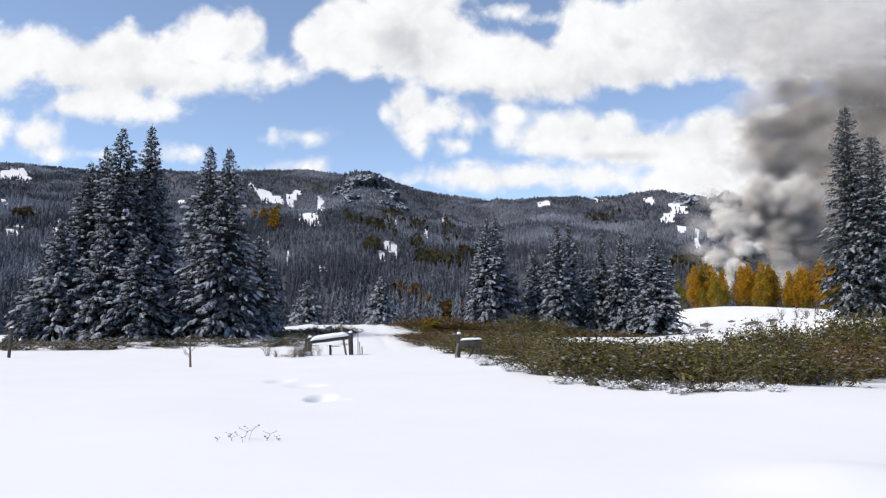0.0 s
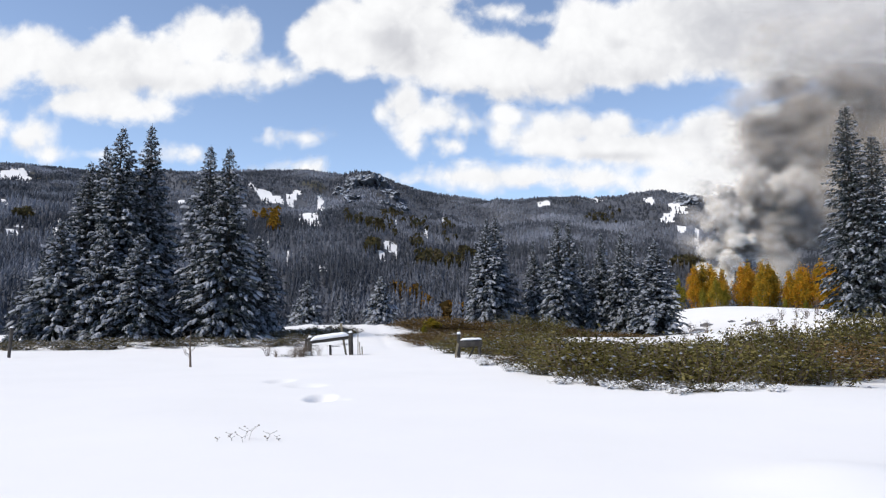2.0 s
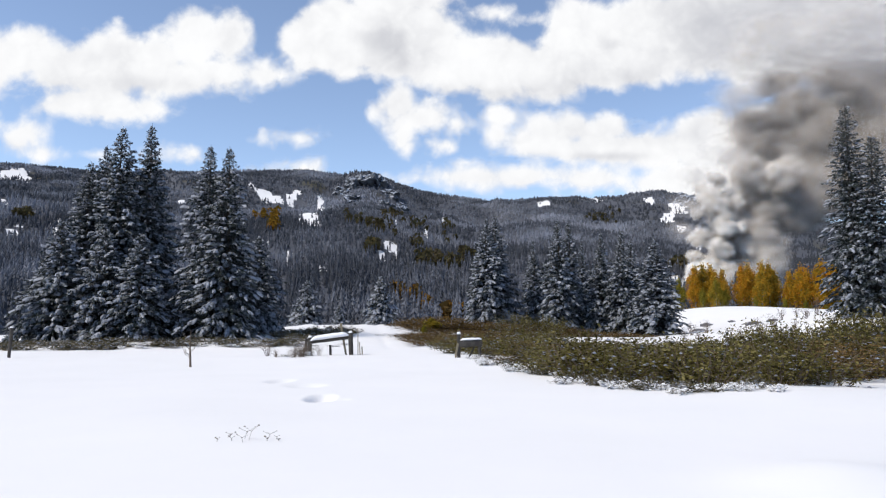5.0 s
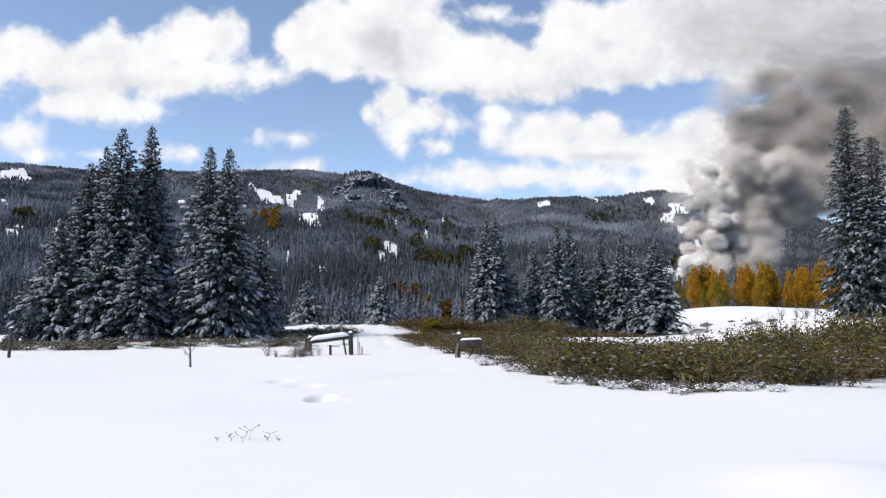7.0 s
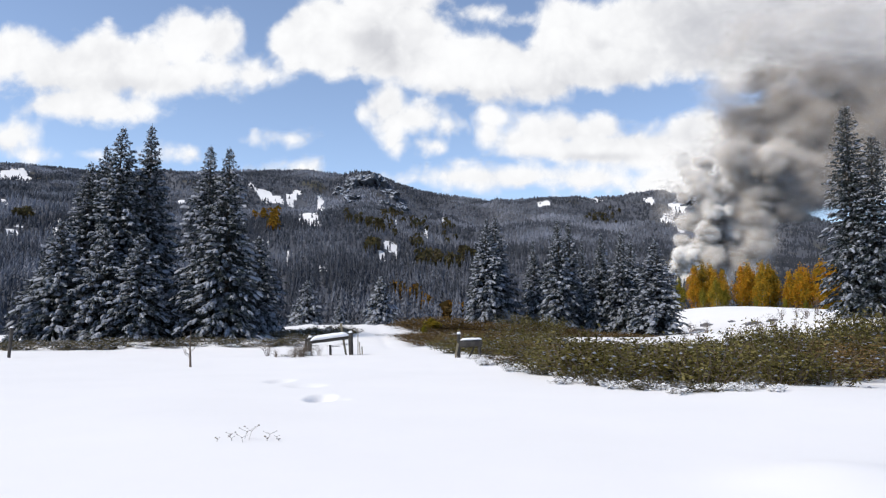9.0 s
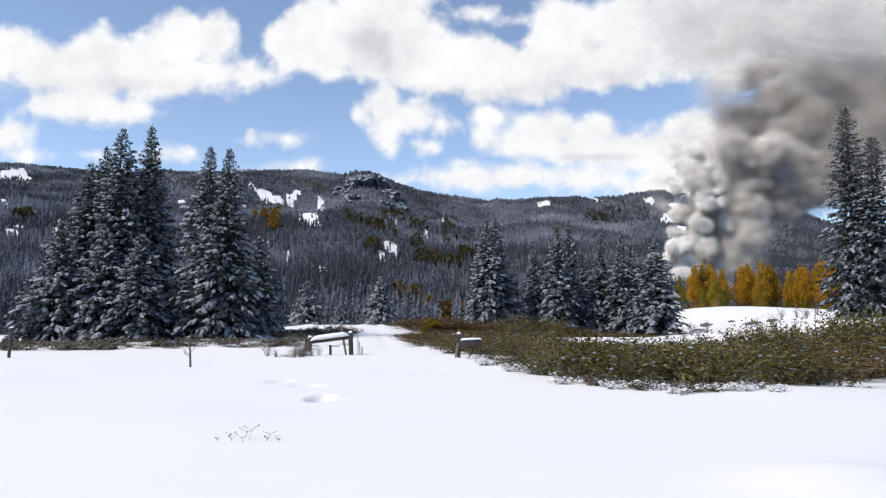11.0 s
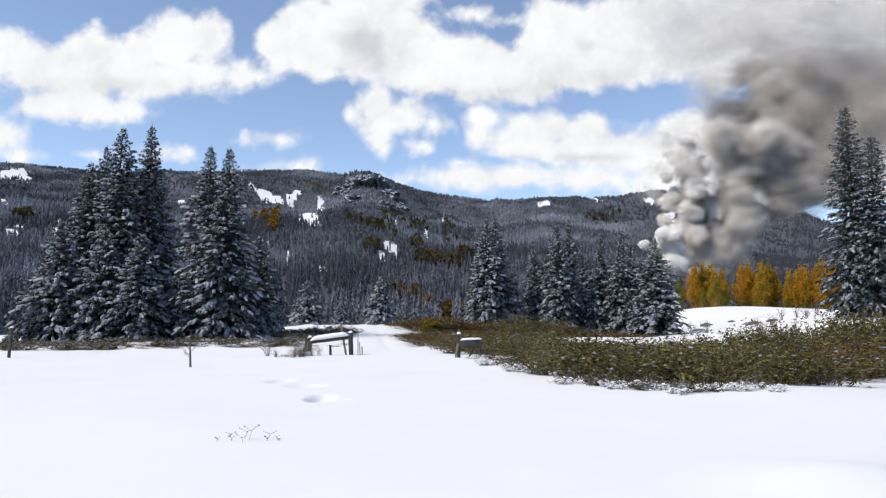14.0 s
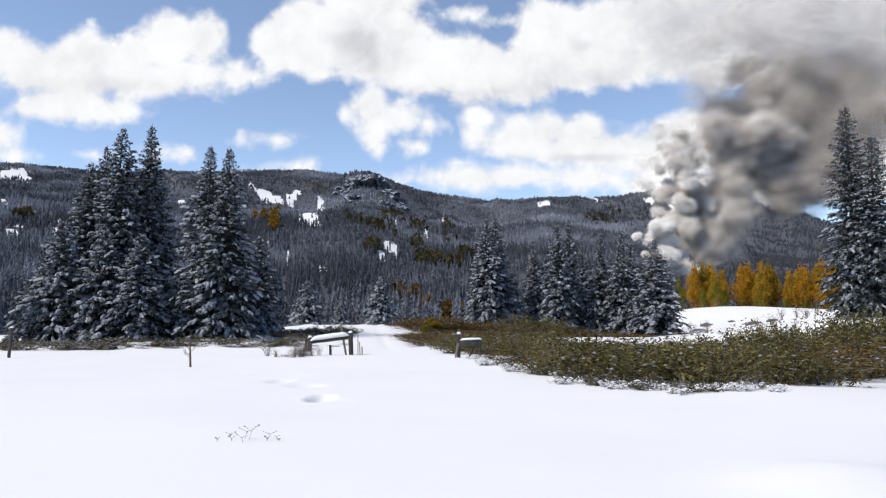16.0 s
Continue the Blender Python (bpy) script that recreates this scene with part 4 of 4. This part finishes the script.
def fence_remains():
    rng = np.random.RandomState(601)
    x, y = -5.55, 36.6
    thing = new("rail_fence")
    thing.location = (x, y, height(x, y))
    beam("post", (-1.02, 0.0, -0.3), (-1.0, 0, 0.86), 0.21, 0.21, TIMBER, thing, rng)
    beam("post", (-1.28, 0.2, -0.3), (-1.20, 0.2, 0.80), 0.14, 0.14, TIMBER, thing, rng)
    beam("post", (1.06, 0.0, -0.3), (0.98, 0, 1.10), 0.22, 0.22, TIMBER, thing, rng)
    beam("post", (0.02, 0.1, -0.3), (-0.02, 0.1, 0.50), 0.12, 0.12, TIMBER, thing, rng)
    beam("rail", (-1.0, 0, 0.62), (1.0, 0, 0.88), 0.16, 0.15, TIMBER, thing, rng)
    snow_cap("snow_cap", (-1.0, 0, 0.69), (0.92, 0, 0.95), 0.40, 0.22, thing, rng, 0.35)
    snow_cap("snow_cap", (-1.1, 0, 0.85), (-0.9, 0, 0.86), 0.2, 0.1, thing, rng)
    snow_cap("snow_cap", (0.88, 0, 1.08), (1.08, 0, 1.09), 0.2, 0.09, thing, rng)
    beam("plank", (0.78, 0.3, -0.2), (0.45, 0.35, 1.55), 0.10, 0.05, PALE_TIMBER, thing, rng, "pale leaning plank")
    beam("stake", (1.36, 0.1, -0.2), (1.34, 0.1, 1.32), 0.04, 0.04, PALE_TIMBER, thing, rng, "thin pale stake")
    beam("stake", (1.50, -0.1, -0.2), (1.44, -0.1, 0.66), 0.05, 0.04, PALE_TIMBER, thing, rng, "thin pale stake")
    beam("stake", (1.58, 0.1, -0.2), (1.55, 0.1, 0.42), 0.06, 0.05, PALE_TIMBER, thing, rng, "thin pale stake")
    tagged(thing, "broken weathered rail fence end capped with snow", "fence")

    x, y = 1.15, 32.6
    thing = new("rail_fence")
    thing.location = (x, y, height(x, y))
    beam("post", (-0.46, 0, -0.3), (-0.46, 0, 1.02), 0.15, 0.15, TIMBER, thing, rng)
    beam("post", (0.46, 0, -0.3), (0.44, 0, 0.78), 0.16, 0.16, TIMBER, thing, rng)
    beam("rail", (-0.44, -0.08, 0.60), (0.56, -0.08, 0.64), 0.30, 0.08, TIMBER, thing, rng)
    beam("brace", (0.0, 0.1, 0.0), (0.3, 0.0, 0.62), 0.07, 0.07, TIMBER, thing, rng)
    snow_cap("snow_cap", (-0.40, -0.05, 0.745), (0.55, -0.05, 0.785), 0.20, 0.09, thing, rng)
    snow_cap("snow_cap", (-0.55, 0, 1.01), (-0.37, 0, 1.01), 0.18, 0.11, thing, rng)
    beam("stake", (-0.62, -0.1, -0.1), (-0.5, -0.1, 0.62), 0.09, 0.05, PALE_TIMBER, thing, rng, "pale split stake")
    tagged(thing, "short weathered rail fence end with snow beside the bushes", "fence")

    x, y = -21.6, 37.0
    thing = new("fence_post")
    thing.location = (x, y, height(x, y))
    beam("post", (0, 0, -0.3), (0.1, 0, 1.5), 0.14, 0.14, TIMBER, thing, rng)
    snow_cap("snow_cap", (0.02, 0, 1.49), (0.18, 0, 1.49), 0.14, 0.06, thing, rng)
    tagged(thing, "lone weathered fence post standing in snow", "fence post")


fence_remains()


def sapling():
    rng = np.random.RandomState(611)
    x, y = -9.6, 28.2
    thing = new("sapling")
    thing.location = (x, y, height(x, y))
    tubes = [tube([(0.05, 0, -0.1), (0.02, 0, 0.45), (0.0, 0, 0.9), (0.02, 0, 1.4)], (0.05, 0.042, 0.024, 0.007), 6)]
    for _ in range(12):
        h, s = rng.uniform(0.35, 1.15), rng.choice([-1, 1])
        L = rng.uniform(0.12, 0.32)
        tubes.append(tube([(0.01, 0, h), (s * L * 0.6, rng.normal(0, 0.05), h + L * 0.5), (s * L, rng.normal(0, 0.1), h + L * 1.2)], (0.014, 0.010, 0.004), 3))
    part("stem", *join_tubes(tubes), TWIG, thing)
    tagged(thing, "thin bare sapling standing in the snow", "sapling")


sapling()


def weeds():
    """Dry seed stalks that poke through the snow."""
    rng = np.random.RandomState(621)
    for x, y, tall, lean in ((-3.04, 10.1, 0.05, 0.9), (-2.95, 10.35, 0.08, 1.2), (-2.84, 10.15, 0.06, -0.8), (-2.73, 10.3, 0.16, 1.0), (-2.64, 10.2, 0.20, 0.7), (-2.66, 10.05, 0.10, -0.9), (-2.42, 10.35, 0.10, 1.3), (-2.36, 10.15, 0.06, -0.7), (-2.29, 10.3, 0.05, 1.1), (-2.22, 10.15, 0.03, 0.6)):
        thing = new("dry_weed")
        thing.location = (x, y, height(x, y))
        top = (lean * tall, 0, tall)
        part("stalk", *join_tubes([tube([(0, 0, -0.05), (lean * tall * 0.3, 0, tall * 0.6), top], (0.004, 0.003, 0.002), 4),
                                   tube([(lean * tall * 0.3, 0, tall * 0.6), (-lean * tall * 0.4, 0.02, tall * 0.9)], (0.003, 0.002), 4)]), TWIG, thing)
        for tip in (top, (-lean * tall * 0.4, 0.02, tall * 0.9), (lean * tall * 0.3, 0, tall * 0.6)):
            pile = Pile()
            pile.many(*lumps(rng, np.array([tip]), 0.012))
            part("seed_head", *pile.done(), TWIG, thing)
        tagged(thing, "dry dark weed stalk poking through the snow", "weed", "weeds in the snow")


weeds()


# ---- rocks ----
def crag(x, y, wide, deep, tall, seed):
    bm = bmesh.new()
    bmesh.ops.create_icosphere(bm, subdivisions=4, radius=1.0)
    for v in bm.verts:
        p = Vector((v.co.x, v.co.y, v.co.z * 0.6)) * 1.5 + Vector((seed, seed * 2, 0))
        q = 1 + 0.5 * noise.noise(p) + 0.35 * noise.noise(p * 2.7) + 0.14 * noise.noise(p * 6) + 0.06 * noise.noise(p * 13)
        v.co = Vector((v.co.x * wide * q, v.co.y * deep * q, v.co.z * tall * q))
    ob = part_bm("rock_outcrop", bm, ROCK)
    ob.location = (x, y, height(x, y) - tall * 0.4)
    return tagged(ob, "grey rock outcrop dusted with snow on the mountainside", "rock", "crags")


for b, d, wide, deep, tall, seed in ((-0.114, 968, 16, 30, 11, 1), (-0.093, 990, 16, 30, 12, 2), (-0.136, 945, 12, 26, 8, 4), (-0.072, 955, 14, 26, 9, 3), (-0.058, 915, 10, 26, 8, 7), (-0.124, 880, 10, 26, 7, 8), (-0.080, 880, 12, 26, 8, 9), (0.318, 1080, 18, 18, 7, 5), (0.335, 960, 14, 20, 9, 10)):
    a = math.atan(b)
    crag(math.sin(a) * d, math.cos(a) * d, wide, deep, tall, seed)


def stone(x, y, wide, seed):
    bm = bmesh.new()
    bmesh.ops.create_icosphere(bm, subdivisions=3, radius=1.0)
    for v in bm.verts:
        q = 1 + 0.4 * noise.noise(v.co * 1.4 + Vector((seed, 0, 0))) + 0.15 * noise.noise(v.co * 4)
        v.co = Vector((v.co.x * wide * q, v.co.y * wide * 0.7 * q, v.co.z * wide * 0.35 * q))
    ob = part_bm("stone", bm, DARK_ROCK)
    ob.location = (x, y, height(x, y) + wide * 0.08)
    return tagged(ob, "dark stone showing through the snow bank", "stone", "stones on the bank")


for k, (b, y, wide) in enumerate(((0.355, 92, 0.8), (0.345, 84, 0.7), (0.39, 92, 0.5), (0.42, 78, 0.9), (0.445, 72, 0.6), (0.50, 82, 0.7))):
    stone(b * y, y, wide, k + 1)


# ---- smoke ----
def lobe_mesh(seed, material, count, heads, inner, disc):
    """One lobe of a billow: small soft-rimmed wisps heaped up like the heads of a cauliflower."""
    rng = np.random.RandomState(seed)
    sides = 7
    turn = np.arange(sides) * 2 * math.pi / sides
    blocks = []
    for _ in range(count):
        way = Vector(rng.normal(0, 1, 3)).normalized()
        p = way * 1.3 + Vector((seed * 3.1, seed * 1.7, seed * 0.9))
        reach = 0.62 + heads * (0.42 * (1 - noise.voronoi(p * 1.4)[0][0]) + 0.14 * (1 - noise.voronoi(p * 3.2)[0][0])) + (1 - heads) * (0.28 + 0.5 * noise.noise(p * 0.9))
        spot = way * reach * (1 - inner * rng.rand() ** 1.6) + Vector(rng.normal(0, 0.08, 3)) if heads > 0.6 else Vector(rng.normal(0, 0.40, 3)) * (0.6 + 0.5 * reach)
        facing = (way * 0.35 + Vector((-0.4, -0.75, 0.45)) + Vector(rng.normal(0, 0.25, 3))).normalized()
        u = facing.orthogonal().normalized()
        w = facing.cross(u)
        size = disc * rng.uniform(0.7, 1.3)
        ring = [spot + (u * math.cos(a) + w * math.sin(a)) * size * rng.uniform(0.8, 1.15) - facing * size * 0.25 for a in turn]
        blocks.append([spot + facing * size * 0.1] + ring)
    pile = Pile()
    pile.many(np.array(blocks), [(0, 1 + k, 1 + (k + 1) % sides) for k in range(sides)])
    verts, faces = pile.done()
    me = bpy.data.meshes.new("lobe")
    me.from_pydata(verts.tolist(), [], faces)
    me.materials.append(material)
    me.shade_smooth()
    lift = verts / np.maximum(np.linalg.norm(verts, axis=1, keepdims=True), 1e-6) * 0.4 + np.array([-0.45, -0.35, 0.8])
    me.normals_split_custom_set_from_vertices((lift / np.linalg.norm(lift, axis=1, keepdims=True)).tolist())
    body = np.tile([1.0] + [0.0] * sides, count).astype(np.float32)
    me.attributes.new("body", "FLOAT", "POINT").data.foreach_set("value", body)
    return me


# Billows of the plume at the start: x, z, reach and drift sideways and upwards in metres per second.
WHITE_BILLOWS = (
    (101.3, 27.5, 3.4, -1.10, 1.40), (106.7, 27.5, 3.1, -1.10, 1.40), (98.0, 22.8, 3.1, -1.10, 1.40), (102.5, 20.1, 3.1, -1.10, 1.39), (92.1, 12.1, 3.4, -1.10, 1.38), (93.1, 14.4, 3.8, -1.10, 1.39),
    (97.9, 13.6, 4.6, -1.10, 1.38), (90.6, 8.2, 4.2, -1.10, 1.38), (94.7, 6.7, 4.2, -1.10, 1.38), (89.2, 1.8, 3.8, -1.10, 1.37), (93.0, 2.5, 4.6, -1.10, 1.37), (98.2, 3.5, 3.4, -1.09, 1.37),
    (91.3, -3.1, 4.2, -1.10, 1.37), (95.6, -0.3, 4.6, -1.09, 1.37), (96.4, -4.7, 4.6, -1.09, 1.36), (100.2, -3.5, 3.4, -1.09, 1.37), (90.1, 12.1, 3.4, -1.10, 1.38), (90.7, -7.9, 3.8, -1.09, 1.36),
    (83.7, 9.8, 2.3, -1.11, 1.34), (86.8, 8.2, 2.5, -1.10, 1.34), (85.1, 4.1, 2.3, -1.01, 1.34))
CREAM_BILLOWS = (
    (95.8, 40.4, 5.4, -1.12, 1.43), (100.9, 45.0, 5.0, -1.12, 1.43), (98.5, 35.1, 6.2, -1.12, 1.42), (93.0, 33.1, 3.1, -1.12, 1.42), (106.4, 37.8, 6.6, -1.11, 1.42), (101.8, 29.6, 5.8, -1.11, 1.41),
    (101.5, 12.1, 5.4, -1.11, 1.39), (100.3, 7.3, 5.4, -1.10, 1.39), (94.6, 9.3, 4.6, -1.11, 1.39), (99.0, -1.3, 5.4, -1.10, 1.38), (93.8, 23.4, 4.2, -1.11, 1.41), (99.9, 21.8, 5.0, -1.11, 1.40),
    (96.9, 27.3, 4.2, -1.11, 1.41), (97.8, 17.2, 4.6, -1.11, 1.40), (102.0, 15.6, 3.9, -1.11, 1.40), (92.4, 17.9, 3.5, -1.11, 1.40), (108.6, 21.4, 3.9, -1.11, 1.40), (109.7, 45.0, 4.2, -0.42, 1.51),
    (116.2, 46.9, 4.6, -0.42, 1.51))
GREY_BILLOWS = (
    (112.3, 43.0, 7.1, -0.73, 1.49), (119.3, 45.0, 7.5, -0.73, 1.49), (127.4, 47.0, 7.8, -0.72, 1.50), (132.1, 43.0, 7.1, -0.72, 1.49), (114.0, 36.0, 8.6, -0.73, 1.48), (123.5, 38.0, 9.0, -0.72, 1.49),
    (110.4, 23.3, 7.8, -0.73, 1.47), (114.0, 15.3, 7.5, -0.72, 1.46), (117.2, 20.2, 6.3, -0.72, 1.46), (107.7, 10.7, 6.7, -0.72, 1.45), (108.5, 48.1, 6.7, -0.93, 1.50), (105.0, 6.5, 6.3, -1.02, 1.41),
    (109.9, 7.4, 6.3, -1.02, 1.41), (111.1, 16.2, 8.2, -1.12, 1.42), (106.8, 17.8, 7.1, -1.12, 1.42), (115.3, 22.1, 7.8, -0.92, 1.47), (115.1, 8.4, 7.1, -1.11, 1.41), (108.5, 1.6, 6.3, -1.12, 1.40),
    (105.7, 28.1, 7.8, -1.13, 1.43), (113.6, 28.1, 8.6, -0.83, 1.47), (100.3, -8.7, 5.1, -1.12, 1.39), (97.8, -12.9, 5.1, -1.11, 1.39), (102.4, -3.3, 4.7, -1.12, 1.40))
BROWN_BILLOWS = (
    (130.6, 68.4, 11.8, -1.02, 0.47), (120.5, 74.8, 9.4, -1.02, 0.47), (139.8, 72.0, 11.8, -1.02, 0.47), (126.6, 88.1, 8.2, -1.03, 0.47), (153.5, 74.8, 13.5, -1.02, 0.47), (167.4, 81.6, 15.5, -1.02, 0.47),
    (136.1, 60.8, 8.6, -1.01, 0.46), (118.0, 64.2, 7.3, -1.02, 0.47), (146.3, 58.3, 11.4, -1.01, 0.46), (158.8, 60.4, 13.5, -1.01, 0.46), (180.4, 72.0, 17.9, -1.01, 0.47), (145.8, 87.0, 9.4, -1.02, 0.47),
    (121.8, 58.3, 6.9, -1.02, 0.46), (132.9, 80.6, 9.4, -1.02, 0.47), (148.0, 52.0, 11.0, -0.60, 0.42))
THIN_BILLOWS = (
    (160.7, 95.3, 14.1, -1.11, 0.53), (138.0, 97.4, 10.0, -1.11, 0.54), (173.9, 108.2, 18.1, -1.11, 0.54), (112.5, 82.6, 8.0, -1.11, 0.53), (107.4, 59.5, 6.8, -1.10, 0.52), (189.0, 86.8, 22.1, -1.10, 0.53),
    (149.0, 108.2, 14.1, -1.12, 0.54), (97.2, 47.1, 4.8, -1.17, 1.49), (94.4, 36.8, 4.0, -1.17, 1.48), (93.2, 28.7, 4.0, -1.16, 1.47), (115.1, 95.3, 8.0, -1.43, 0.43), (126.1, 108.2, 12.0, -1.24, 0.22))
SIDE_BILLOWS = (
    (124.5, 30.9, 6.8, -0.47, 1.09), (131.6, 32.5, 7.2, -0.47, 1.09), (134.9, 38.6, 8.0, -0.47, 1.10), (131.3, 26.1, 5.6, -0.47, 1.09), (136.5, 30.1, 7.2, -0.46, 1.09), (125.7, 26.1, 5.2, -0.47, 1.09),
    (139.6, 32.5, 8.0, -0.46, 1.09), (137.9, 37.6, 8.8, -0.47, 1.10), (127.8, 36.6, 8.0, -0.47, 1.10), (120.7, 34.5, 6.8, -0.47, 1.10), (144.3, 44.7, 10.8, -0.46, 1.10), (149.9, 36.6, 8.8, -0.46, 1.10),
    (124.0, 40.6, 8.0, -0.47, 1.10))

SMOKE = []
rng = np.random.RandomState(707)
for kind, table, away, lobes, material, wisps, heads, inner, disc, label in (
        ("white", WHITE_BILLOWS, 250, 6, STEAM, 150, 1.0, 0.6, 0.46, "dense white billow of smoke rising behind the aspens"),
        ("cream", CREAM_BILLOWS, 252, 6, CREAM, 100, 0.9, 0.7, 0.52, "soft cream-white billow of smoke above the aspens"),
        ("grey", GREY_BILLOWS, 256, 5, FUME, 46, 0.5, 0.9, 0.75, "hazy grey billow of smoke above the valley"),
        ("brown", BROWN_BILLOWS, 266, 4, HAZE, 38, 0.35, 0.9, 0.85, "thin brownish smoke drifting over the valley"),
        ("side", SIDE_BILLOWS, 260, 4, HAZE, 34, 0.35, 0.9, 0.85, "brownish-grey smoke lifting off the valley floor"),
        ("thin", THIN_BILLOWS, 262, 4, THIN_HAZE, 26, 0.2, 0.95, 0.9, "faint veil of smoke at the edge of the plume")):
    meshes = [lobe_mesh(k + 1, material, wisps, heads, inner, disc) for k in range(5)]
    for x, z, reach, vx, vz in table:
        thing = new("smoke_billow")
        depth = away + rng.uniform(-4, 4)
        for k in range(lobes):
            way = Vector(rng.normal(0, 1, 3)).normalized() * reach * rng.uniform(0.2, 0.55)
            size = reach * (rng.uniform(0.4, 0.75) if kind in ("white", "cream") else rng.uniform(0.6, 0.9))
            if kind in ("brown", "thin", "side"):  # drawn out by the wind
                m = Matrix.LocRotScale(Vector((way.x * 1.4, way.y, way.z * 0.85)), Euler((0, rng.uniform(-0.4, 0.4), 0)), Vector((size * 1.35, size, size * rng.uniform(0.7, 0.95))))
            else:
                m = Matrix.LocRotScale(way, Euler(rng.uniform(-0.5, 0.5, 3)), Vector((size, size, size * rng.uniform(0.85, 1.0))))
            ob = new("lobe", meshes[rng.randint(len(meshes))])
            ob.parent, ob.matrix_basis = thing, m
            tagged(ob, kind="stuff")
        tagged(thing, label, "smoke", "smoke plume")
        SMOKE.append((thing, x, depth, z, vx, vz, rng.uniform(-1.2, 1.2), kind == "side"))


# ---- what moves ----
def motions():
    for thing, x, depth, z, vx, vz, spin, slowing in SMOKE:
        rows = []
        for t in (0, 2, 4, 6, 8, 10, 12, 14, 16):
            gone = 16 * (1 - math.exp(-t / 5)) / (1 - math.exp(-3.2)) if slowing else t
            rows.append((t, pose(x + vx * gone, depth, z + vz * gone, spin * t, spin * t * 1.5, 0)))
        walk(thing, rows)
    for bank, drift, sink in CLOUDS:
        walk(bank, [(0.0, pose(-8 * drift, 0, -8 * sink)), (16.0, pose(8 * drift, 0, 8 * sink))])


motions()
